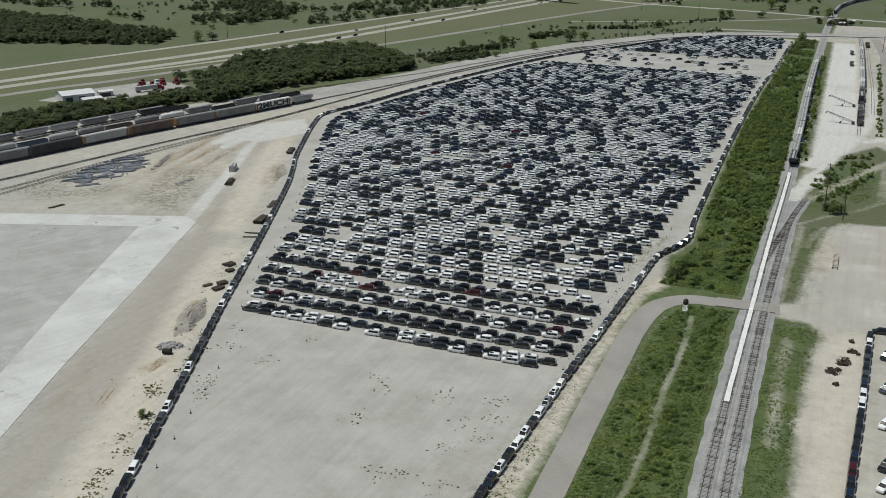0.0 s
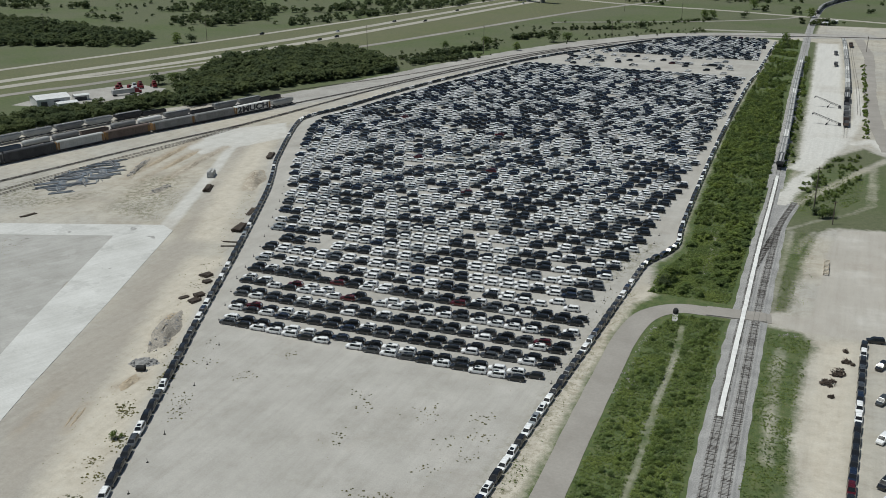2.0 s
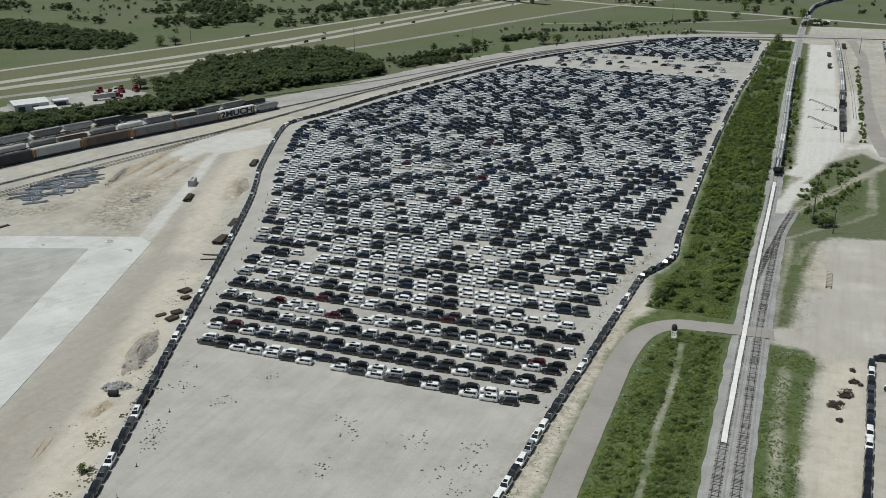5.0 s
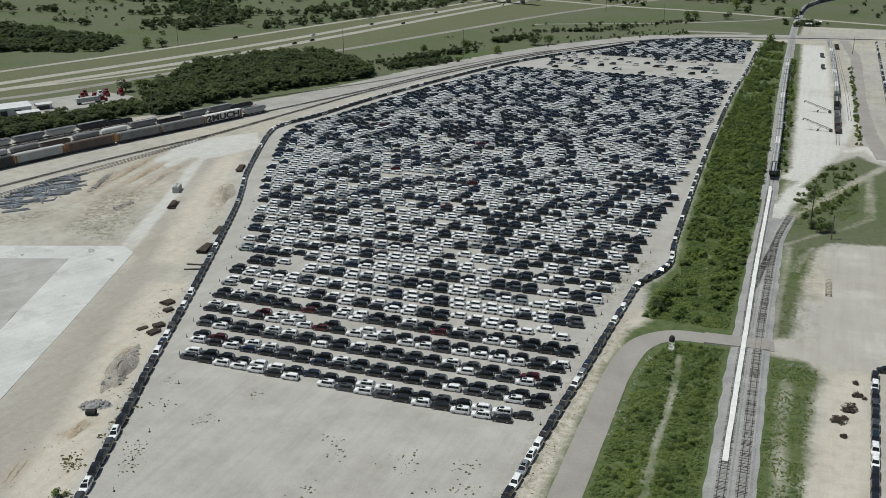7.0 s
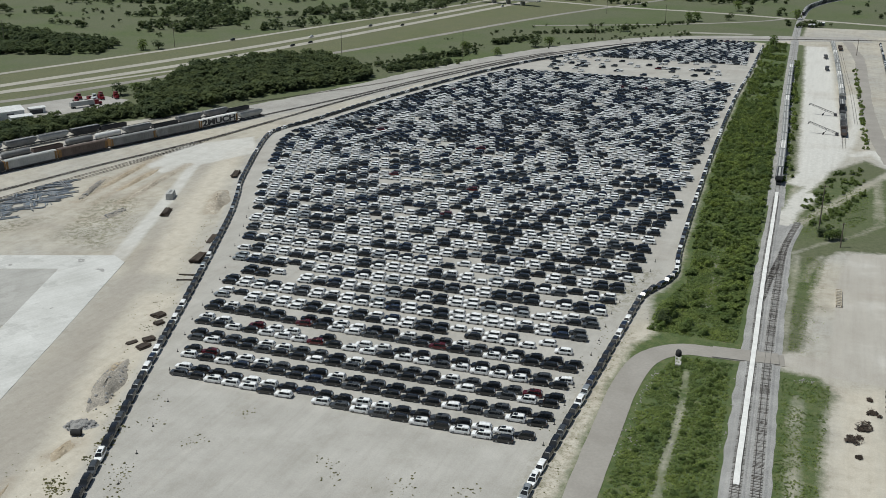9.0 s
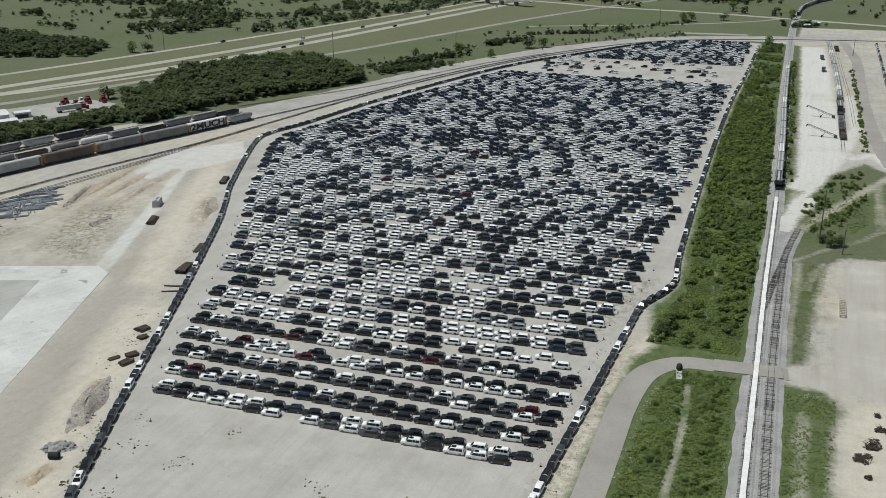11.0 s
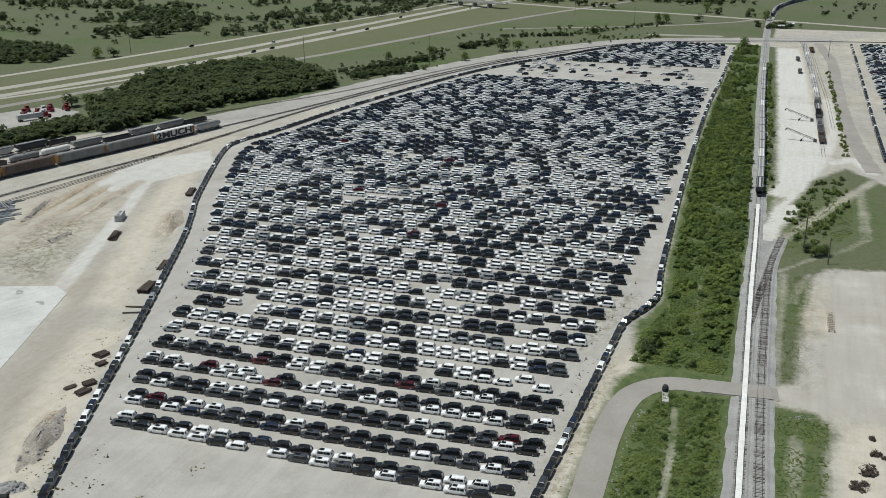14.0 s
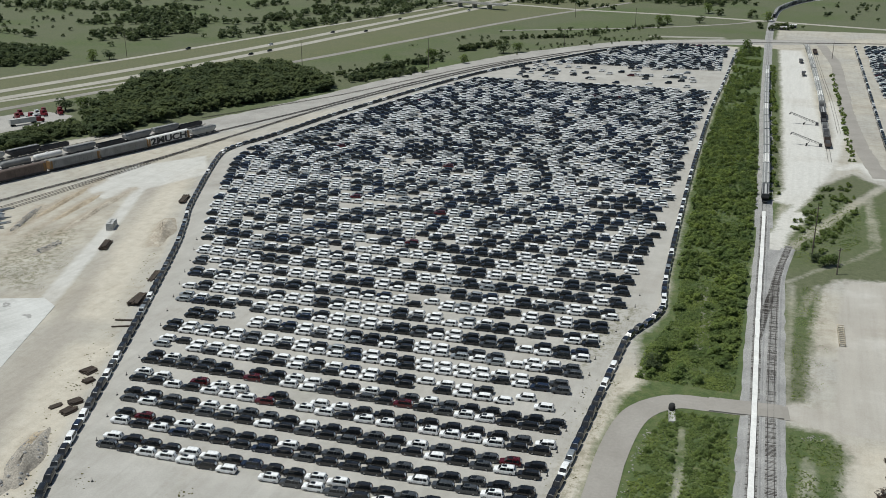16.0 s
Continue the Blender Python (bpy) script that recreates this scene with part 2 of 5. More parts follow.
def ribbon(geo, pts, profile, step=4.0, slot=0, ragged=0.0):
    """Sweeps an open profile of (side, z) along a line; side runs from left to right."""
    xy, w = curve_pts(pts, step)
    side = np.stack([w[:, 1], -w[:, 0]], 1)
    m, v = len(profile), []
    for i, (p, q) in enumerate(zip(xy, side)):
        wob = [ragged * (noise.noise((p[0] * 0.15, p[1] * 0.15, 5.0 * (k > m / 2)))) for k in range(m)]
        v += [(p[0] + q[0] * (a + wob[k]), p[1] + q[1] * (a + wob[k]), z) for k, (a, z) in enumerate(profile)]
    f = [(i * m + k, i * m + k + 1, (i + 1) * m + k + 1, (i + 1) * m + k) for i in range(len(xy) - 1) for k in range(m - 1)]
    geo.add(v, [t[::-1] for t in f], slot)


def inside(pts, x, y):
    """Signed distance to a polygon: positive inside."""
    p = np.array(pts, float)
    q = np.roll(p, -1, 0)
    best, odd = np.full(x.shape, 1e9), np.zeros(x.shape, bool)
    for (ax, ay), (bx, by) in zip(p, q):
        ex, ey = bx - ax, by - ay
        t = np.clip(((x - ax) * ex + (y - ay) * ey) / (ex * ex + ey * ey + 1e-9), 0, 1)
        best = np.minimum(best, np.hypot(x - ax - t * ex, y - ay - t * ey))
        cross = ((ay > y) != (by > y)) & (x < (bx - ax) * (y - ay) / (by - ay + 1e-12) + ax)
        odd ^= cross
    return np.where(odd, best, -best)


def along(pts, x, y):
    """Distance to an open line."""
    best = np.full(np.shape(x), 1e9)
    for (ax, ay), (bx, by) in zip(pts[:-1], pts[1:]):
        ex, ey = bx - ax, by - ay
        t = np.clip(((x - ax) * ex + (y - ay) * ey) / (ex * ex + ey * ey), 0, 1)
        best = np.minimum(best, np.hypot(x - ax - t * ex, y - ay - t * ey))
    return best


# ---- plan: lines of the place ----
LINE_W = [(-119, 95), (-135, 130), (-160, 186), (-177, 223), (-199, 273), (-231, 343), (-246, 372), (-260, 398), (-291, 467), (-295, 490), (-289, 518), (-279, 590), (-257, 696), (-235, 770), (-204, 834), (-176, 893), (-150, 930), (-120, 945), (-76, 943)]
LINE_E = [(-70, 925), (-68, 780), (-68, 678), (-65, 565), (-62, 482), (-57, 380), (-54.5, 352), (-57, 338), (-61, 326), (-61.8, 305), (-62.8, 255), (-63.5, 223), (-64, 182), (-64.3, 150), (-65, 95)]
TRACK_A = [(-14, 60), (-20, 184), (-22, 232), (-24, 296), (-26, 360), (-28, 445), (-31.5, 560), (-36, 671), (-41, 824), (-47, 1033), (-48, 1180), (-42, 1290), (-10, 1400), (60, 1500)]
TRACK_B = [(-9.5, 60), (-15.7, 184), (-18, 240), (-20, 296), (-21, 345), (-21.2, 390), (-18, 425)]
SPUR = [(-26.6, 392), (-25, 430), (-20, 462), (-12, 498), (-5, 535), (1, 575), (4.5, 625), (2, 720), (-2, 812), (-8, 960)]
ROAD = [(-49, 60), (-50, 120), (-51, 168), (-52.5, 204), (-53.6, 240), (-54, 265), (-51.5, 283), (-44, 292), (-35, 293.5), (-24, 294.5), (-14, 295.6)]
YARD_T = [(-440, 130), (-405, 240), (-381, 320), (-362, 392), (-339, 466), (-324, 518), (-302, 592), (-278, 690), (-246, 786), (-206, 868), (-150, 940), (-70, 978), (20, 1003), (200, 1040)]
HWY_N = [(-640, 160), (-558, 481), (-506, 668), (-474, 804), (-442, 1000), (-400, 1250), (-320, 1700)]
HWY_S = [(-622, 160), (-540, 465), (-486, 640), (-455, 778), (-421, 975), (-380, 1220), (-300, 1680)]
FRONT_W = [(-680, 160), (-596, 515), (-541, 719), (-490, 945), (-450, 1120), (-380, 1500)]
FRONT_E = [(-590, 160), (-517, 444), (-488, 520), (-452, 640), (-405, 745), (-366, 880), (-321, 1045), (-285, 1154), (-220, 1320)]
FAR_ROAD = [(-420, 1262), (-335, 1235), (-263, 1208), (-158, 1189), (-62, 1160), (6, 1138), (120, 1100)]


# ---- ground: one sheet to the horizon ----
def spread(lo, hi, fine, far0, far1):
    """Even steps between lo and hi, growing beyond them."""
    mid = list(np.arange(lo, hi + 0.1, fine))
    a, s = [], fine
    while (a[-1] if a else lo) > far0:
        s *= 1.35
        a.append((a[-1] if a else lo) - s)
    b, s = [], fine
    while (b[-1] if b else mid[-1]) < far1:
        s *= 1.35
        b.append((b[-1] if b else mid[-1]) + s)
    return np.array(a[::-1] + mid + b)


BARE_W = [(-57, 40), (-56.5, 150), (-57, 205), (-58, 262), (-57, 290), (-52, 301), (-55, 312), (-59, 326), (-55, 337), (-53, 350), (-56, 385), (-61, 482), (-64, 565), (-67, 678), (-66, 780), (-68, 925), (-70, 952), (-120, 962), (-160, 945), (-210, 882), (-252, 800), (-284, 700), (-312, 600), (-346, 545), (-392, 470), (-440, 380), (-470, 200), (-480, 40)]
BARE_E = [(1, 40), (-1, 150), (-3, 200), (-4.5, 230), (-4.5, 262), (-2.5, 280), (-6, 288), (-20, 291), (-20, 301), (-11.2, 303), (-10.4, 345), (-7.2, 386), (-2, 396), (16, 400), (60, 400), (80, 40)]
BARE_NE = [(-27, 400), (-23, 440), (-22, 489), (-24, 560), (-27, 680), (-31, 800), (-36, 950), (-70, 968), (-70, 985), (-40, 992), (-40, 1085), (60, 1090), (200, 1010), (200, 500), (40, 490), (8, 540), (-10, 505), (-22, 470), (-20, 430)]
LOT = [(-66, 40), (-65, 150), (-62, 255), (-60, 322), (-55, 340), (-57, 385), (-62, 482), (-67, 678), (-70, 925), (-76, 950), (-120, 953), (-150, 938), (-180, 898), (-208, 838), (-238, 775), (-262, 695), (-284, 590), (-294, 518), (-299, 490), (-295, 465), (-263, 396), (-249, 370), (-234, 341), (-202, 271), (-163, 184), (-138, 128), (-112, 80), (-95, 40)]
PALE_NE = [(-21, 486), (-23, 560), (-27, 680), (-33, 850), (-35, 945), (-17, 948), (-11, 820), (-7, 700), (-2, 590), (-2, 555), (-8, 520)]
TRAILS = [([(-19, 421), (-8, 449), (8, 492), (23, 529)], 2.2), ([(-18, 388), (-9, 402), (2, 415), (11, 432), (12, 477), (12, 506)], 0.2), ([(4, 417), (13.5, 434), (14.6, 477), (14, 506)], 0.1), ([(-16.6, 304), (-16.9, 345), (-16.4, 385)], 0.9), ([(-8, 388), (-11.5, 374), (-13, 360)], 0.8), ([(-11, 275), (-11, 258), (-10, 231), (-9, 211)], 1.2),
          ([(-40, 279), (-39, 266), (-38, 246), (-38, 232), (-37, 212), (-36, 196), (-36, 180), (-38, 150), (-38, 100)], 0.45), ([(-44, 374), (-41, 346), (-40, 327)], 1.3), ([(-64, 618), (-58, 600), (-55, 586)], 1.5), ([(-150, 1000), (-90, 1008)], 5)]
HAUL = [(-150, 80), (-174, 138), (-192, 174), (-213, 230), (-236, 290), (-264, 356), (-299, 420), (-281, 408), (-252, 350), (-223, 291), (-201, 240), (-182, 198), (-170, 170), (-146, 110), (-138, 90)]
WEEDY = [[(-302, 249), (-284, 258), (-267, 243), (-256, 238), (-273, 222), (-300, 220)], [(-345, 292), (-318, 285), (-300, 300), (-300, 322), (-318, 300), (-345, 330)], [(-282, 300), (-254, 294), (-261, 314), (-283, 354), (-300, 348)],
         [(-128, 95), (-143, 133), (-170, 190), (-186, 225), (-190, 220), (-182, 185), (-160, 140), (-145, 95)], [(-66, 100), (-66, 180), (-63.5, 255), (-61, 300), (-58.5, 300), (-59, 262), (-58.5, 205), (-58, 150), (-58, 100)], [(-70, 300), (-64, 318), (-60, 350), (-72, 350), (-78, 318)],
         [(-15.2, 303), (-11.2, 303), (-10, 345), (-6.5, 380), (-13, 388), (-15.5, 345)], [(-160, 183), (-180, 226), (-202, 274), (-233, 342), (-241, 342), (-212, 276), (-190, 228), (-169, 184)]]
CREAM = [[(-214, 268.5), (-202.2, 273.2), (-193.6, 252), (-180.6, 222.2), (-168.3, 195.4), (-158.5, 175.3), (-151.3, 159.4), (-143.9, 144.3), (-124, 98), (-138, 98), (-151, 128), (-158.6, 142.9), (-165, 157.2), (-172, 176.1), (-180.5, 195.3), (-193.5, 219.6), (-205.6, 246.5)],
         [(-56.8, 306.9), (-60.7, 280.2), (-61.8, 260.9), (-62.4, 238.4), (-62.6, 214.4), (-62.5, 195.8), (-61, 150), (-56, 150), (-55.8, 198.9), (-57, 230.8), (-57.1, 251.6), (-56.2, 266.4), (-54.1, 283.2), (-49.3, 297), (-52, 304)],
         [(-214, 285), (-246, 352), (-270, 404), (-292, 455), (-297, 440), (-280, 396), (-258, 346), (-226, 284)], [(1, 150), (-1, 200), (-2, 240), (-1, 284), (9, 286), (8, 150)]]
CHALK = [[(-238, 287), (-267, 354), (-296, 417), (-306, 432), (-298, 410), (-275, 358.6), (-247, 292)], [(-318, 400), (-300, 390), (-280, 440), (-300, 470), (-322, 440)]]
FURROWS = [([(-305, 340), (-312, 357), (-319, 373)], 2.4), ([(-308, 350), (-315, 380), (-321, 414)], 3.2), ([(-287, 345), (-293, 376), (-298, 408)], 2.6), ([(-296, 340), (-304, 372), (-308, 398)], 1.8), ([(-171, 180), (-169, 188)], 2.0), ([(-167, 157.5), (-172, 170)], 1.1), ([(-177, 150), (-183, 172)], 0.8), ([(-186, 222), (-178, 206)], 3.0), ([(-255, 372), (-244, 348)], 3.4)]
PAD = [(-6.5, 289.5), (-16, 294), (-16, 299.5), (-4.2, 301.5), (-3.2, 332), (-2.8, 360), (1.0, 394), (16, 399), (90, 402), (90, 292), (8, 290)]
DUST = [(SPUR[:8], 2.6), ([(-24, 412), (-21, 440), (-14, 468)], 3.4), ([(3, 549), (12, 560), (20, 535)], 3.0), ([(-20, 486), (-4, 560)], 6.0)]
gx, gy = spread(-450, 70, 2.0, -4600, 4600), spread(96, 700, 2.0, -4600, 760)
gy = np.r_[gy[gy < 700], np.arange(700, 1320, 4.0), 1320 + np.cumsum(4.0 * 1.25 ** np.arange(1, 26))]
X, Y = [a.ravel() for a in np.meshgrid(gx, gy)]
bare = np.maximum.reduce([inside(BARE_W, X, Y), inside(BARE_E, X, Y), inside(BARE_NE, X, Y)])
trail = np.maximum.reduce([half - along(line, X, Y) for line, half in TRAILS])
lot, pale, haul = inside(LOT, X, Y), inside(PALE_NE, X, Y), inside(HAUL, X, Y)
verge = inside(FRONT_W + FRONT_E[::-1], X, Y) + 6
lush = np.maximum.reduce([inside([(-70, 40), (-66, 320), (-72, 960), (-44, 960), (-26, 400), (-14, 40)], X, Y), inside([(-16, 120), (-18, 290), (-4, 290), (-4, 120)], X, Y)])
weedy = np.maximum.reduce([inside(p, X, Y) for p in WEEDY[:3] + WEEDY[4:7]])
cream, chalk = [np.maximum.reduce([inside(p, X, Y) for p in k]) for k in (CREAM, CHALK)]
furrow, dust = [np.maximum.reduce([half - along(line, X, Y) for line, half in k]) for k in (FURROWS, DUST)]
pad = inside(PAD, X, Y)
bare = np.maximum(bare, dust)
rise = np.array([noise.noise((x * 0.03, y * 0.03, 0.0)) * 0.05 + noise.noise((x * 0.2, y * 0.2, 3.0)) * 0.03 if -480 < x < 110 and 60 < y < 1350 else 0.0 for x, y in zip(X, Y)])
rise = np.where(lot > 2, rise * 0.3, rise) - 0.05
me = bpy.data.meshes.new("ground")
nx, ny = len(gx), len(gy)
idx = np.arange(nx * ny).reshape(ny, nx)
quads = np.stack([idx[:-1, :-1], idx[:-1, 1:], idx[1:, 1:], idx[1:, :-1]], -1).reshape(-1, 4)
me.vertices.add(nx * ny)
me.vertices.foreach_set("co", np.stack([X, Y, rise], 1).ravel())
me.loops.add(quads.size)
me.loops.foreach_set("vertex_index", quads.ravel())
me.polygons.add(len(quads))
me.polygons.foreach_set("loop_start", np.arange(0, quads.size, 4))
me.polygons.foreach_set("use_smooth", np.ones(len(quads), bool))
me.update(calc_edges=True)
for key, val in (("bare", bare), ("lot", lot), ("pale", pale), ("haul", haul), ("weedy", weedy), ("trail", trail), ("lush", lush), ("verge", verge), ("cream", cream), ("chalk", chalk), ("furrow", furrow), ("dust", dust), ("pad", pad)):
    me.attributes.new(key, "FLOAT", "POINT").data.foreach_set("value", np.clip(val, -40, 40).astype(np.float32))


def ground_material():
    m, n, l, b = mat("ground_soil_and_grass", 0.95)

    def attr(key):
        a = n.new("ShaderNodeAttribute")
        a.attribute_name = key
        return a.outputs["Fac"]

    wide, mid, fine, grit = tex(n, l, 0.012, 4), tex(n, l, 0.07, 5, 0.65), tex(n, l, 0.5, 5, 0.7), tex(n, l, 2.5, 4, 0.7)
    edge = maths(n, l, "ADD", maths(n, l, "MULTIPLY", maths(n, l, "SUBTRACT", fine, 0.5), 5.0), maths(n, l, "MULTIPLY", maths(n, l, "SUBTRACT", mid, 0.5), 5.0))

    def mask(key, soft, amp=1.0):
        e = maths(n, l, "ADD", attr(key), maths(n, l, "MULTIPLY", edge, amp))
        return maths(n, l, "ADD", maths(n, l, "MULTIPLY", e, 1 / soft), 0.5, True)

    # grass: broad dry and lush stretches, tufts
    lush = ramp(n, l, tex(n, l, 0.33, 7, 0.72), [(0.3, (0.050, 0.080, 0.024)), (0.48, (0.080, 0.112, 0.036)), (0.62, (0.120, 0.138, 0.056)), (0.75, (0.175, 0.165, 0.095))])
    dryg = ramp(n, l, fine, [(0.3, (0.080, 0.096, 0.047)), (0.7, (0.142, 0.149, 0.086))])
    grass = mixc(n, l, maths(n, l, "MULTIPLY", ramp(n, l, wide, [(0.33, (0, 0, 0)), (0.55, (1, 1, 1))]), maths(n, l, "SUBTRACT", 1.0, mask("lush", 8.0, 1.0))), lush, dryg)
    grass = mixc(n, l, maths(n, l, "MULTIPLY", mask("verge", 14.0, 1.5), ramp(n, l, mid, [(0.3, (0.35,) * 3), (0.65, (0.85,) * 3)])), grass, ramp(n, l, fine, [(0.3, (0.115, 0.120, 0.060)), (0.7, (0.172, 0.168, 0.094))]))
    grass = mixc(n, l, 1.0, grass, ramp(n, l, grit, [(0.3, (0.6, 0.62, 0.6)), (0.7, (1.2, 1.18, 1.1))]), "MULTIPLY")
    # wheel streaks, long in one direction
    mp, tc, st = n.new("ShaderNodeMapping"), n.new("ShaderNodeTexCoord"), n.new("ShaderNodeTexNoise")
    mp.inputs["Rotation"].default_value, mp.inputs["Scale"].default_value = (0, 0, radians(-24)), (0.42, 0.025, 1)
    st.inputs["Scale"].default_value, st.inputs["Detail"].default_value, st.inputs["Roughness"].default_value = 1.0, 5, 0.65
    l.new(tc.outputs["Object"], mp.inputs["Vector"])
    l.new(mp.outputs["Vector"], st.inputs["Vector"])
    streak = ramp(n, l, st.outputs["Fac"], [(0.32, (0.86, 0.85, 0.83)), (0.5, (1, 1, 1)), (0.68, (1.09, 1.085, 1.07))])
    # tan caliche, with streaks
    tan = ramp(n, l, mid, [(0.25, (0.36, 0.328, 0.272)), (0.5, (0.465, 0.43, 0.362)), (0.75, (0.55, 0.512, 0.435))])
    tan = mixc(n, l, ramp(n, l, wide, [(0.42, (0, 0, 0)), (0.6, (0.7, 0.7, 0.7))]), tan, ramp(n, l, fine, [(0.3, (0.34, 0.33, 0.305)), (0.7, (0.44, 0.425, 0.395))]))
    # grey rolled gravel of the storage lot
    grey = ramp(n, l, mid, [(0.25, (0.372, 0.354, 0.322)), (0.5, (0.426, 0.407, 0.374)), (0.75, (0.488, 0.468, 0.434))])
    white = ramp(n, l, fine, [(0.3, (0.54, 0.525, 0.49)), (0.7, (0.66, 0.645, 0.61))])
    tan = mixc(n, l, 1.0, tan, ramp(n, l, tex(n, l, 0.22, 7, 0.75), [(0.3, (0.80, 0.78, 0.75)), (0.5, (1, 1, 1)), (0.7, (1.08, 1.08, 1.08))]), "MULTIPLY")
    grey = mixc(n, l, 1.0, grey, ramp(n, l, tex(n, l, 0.10, 8, 0.75), [(0.3, (0.88, 0.88, 0.86)), (0.5, (1, 1, 1)), (0.7, (1.06, 1.06, 1.06))]), "MULTIPLY")
    soil = mixc(n, l, mask("lot", 2.0, 0.25), tan, grey)
    soil = mixc(n, l, maths(n, l, "MULTIPLY", mask("haul", 9.0, 0.5), 0.85), soil, ramp(n, l, fine, [(0.3, (0.335, 0.305, 0.262)), (0.7, (0.405, 0.372, 0.325))]))
    soil = mixc(n, l, maths(n, l, "MULTIPLY", mask("cream", 6.0, 0.9), 0.9), soil, ramp(n, l, tex(n, l, 0.3, 7, 0.72), [(0.3, (0.46, 0.412, 0.338)), (0.5, (0.55, 0.502, 0.418)), (0.7, (0.61, 0.57, 0.49))]))
    soil = mixc(n, l, maths(n, l, "MULTIPLY", mask("chalk", 1.8, 0.3), 0.85), soil, ramp(n, l, tex(n, l, 0.2, 7, 0.7), [(0.3, (0.50, 0.485, 0.45)), (0.7, (0.64, 0.63, 0.60))]))
    soil = mixc(n, l, maths(n, l, "MULTIPLY", mask("furrow", 3.0, 0.55), 0.75), soil, ramp(n, l, tex(n, l, 0.4, 7, 0.75), [(0.3, (0.25, 0.205, 0.15)), (0.5, (0.36, 0.305, 0.235)), (0.7, (0.46, 0.42, 0.35))]))
    soil = mixc(n, l, mask("pad", 1.6, 0.35), soil, ramp(n, l, tex(n, l, 0.045, 6, 0.6), [(0.3, (0.40, 0.37, 0.325)), (0.55, (0.455, 0.425, 0.38)), (0.72, (0.56, 0.54, 0.50))]))
    soil = mixc(n, l, mask("pale", 4.0, 0.5), soil, white)
    soil = mixc(n, l, maths(n, l, "MULTIPLY", mask("dust", 3.0, 0.45), 0.85), soil, white)
    soil = mixc(n, l, 0.5, soil, mixc(n, l, 1.0, soil, streak, "MULTIPLY"))
    # weeds in thin scatters over the bare soil
    weed = maths(n, l, "MULTIPLY", ramp(n, l, tex(n, l, 0.9, 6, 0.8), [(0.60, (0, 0, 0)), (0.68, (1, 1, 1))]), ramp(n, l, tex(n, l, 0.035, 4), [(0.54, (0, 0, 0)), (0.70, (1, 1, 1))]))
    thick = maths(n, l, "MULTIPLY", mask("weedy", 7.0, 1.2), ramp(n, l, tex(n, l, 0.45, 6, 0.8), [(0.47, (0, 0, 0)), (0.58, (1, 1, 1))]))
    weed = maths(n, l, "MAXIMUM", maths(n, l, "MULTIPLY", weed, 0.6), maths(n, l, "MULTIPLY", thick, 0.75))
    soil = mixc(n, l, weed, soil, (0.15, 0.14, 0.075))
    soil = mixc(n, l, 1.0, soil, ramp(n, l, grit, [(0.3, (0.82, 0.82, 0.815)), (0.7, (0.97, 0.97, 0.96))]), "MULTIPLY")
    open_soil = maths(n, l, "MAXIMUM", mask("bare", 3.2, 1.0), maths(n, l, "MULTIPLY", mask("trail", 2.6, 0.75), 0.72))
    stain = maths(n, l, "MULTIPLY", ramp(n, l, tex(n, l, 0.022, 6, 0.7), [(0.52, (0, 0, 0)), (0.66, (1, 1, 1))]), 0.45)
    soil = mixc(n, l, stain, soil, mixc(n, l, 1.0, soil, (0.78, 0.74, 0.70), "MULTIPLY"))
    l.new(mixc(n, l, open_soil, grass, soil), b.inputs["Base Color"])
    bump(n, l, b, grit, 0.5, 0.08)
    return m


me.materials.append(ground_material())
tagged(new("ground", me), "pale caliche and gravel yard among green pasture", "ground", kind="structure")


def slab(name, pts, z0, z1, material, label, category="pavement"):
    """A flat slab with a plan of few corners."""
    g = Geo()
    n = len(pts)
    g.add([(x, y, z) for z in (z0, z1) for x, y in pts], [tuple(range(n, 2 * n)), *[(i, (i + 1) % n, n + (i + 1) % n, n + i) for i in range(n)]])
    return tagged(part(name, g, material), label, category, kind="structure")


def way(name, pts, width, z, material, label, category="road", step=5.0, ragged=0.0):
    g = Geo()
    h = width / 2
    ribbon(g, pts, [(-h, -0.3), (-h, z), (0, z + 0.03), (h, z), (h, -0.3)], step, 0, ragged)
    return tagged(part(name, g, material, smooth=False), label, category, kind="structure")


way("road_asphalt", ROAD, 7.2, 0.05, ASPHALT, "worn grey asphalt lane bending to the level crossing", step=3, ragged=0.18)
way("highway_north", HWY_N, 10.5, 0.06, HIGHWAY, "pale concrete highway carriageway in grass", step=10)
way("highway_south", HWY_S, 10.5, 0.06, HIGHWAY, "pale concrete highway carriageway in grass", step=10)
way("frontage_road_west", FRONT_W, 7, 0.05, HIGHWAY, "two-lane frontage road beside the highway", step=10)
way("frontage_road_east", FRONT_E, 8, 0.05, FRONTAGE, "grey two-lane frontage road beside the highway", step=10)
way("far_road", FAR_ROAD, 10, 0.05, HIGHWAY, "pale country road crossing the tracks", step=10)
way("far_road.001", [(-62, 1160), (-90, 1120), (-170, 1060), (-290, 1000), (-300, 990)], 6, 0.04, FRONTAGE, "pale country road crossing the tracks", step=10)

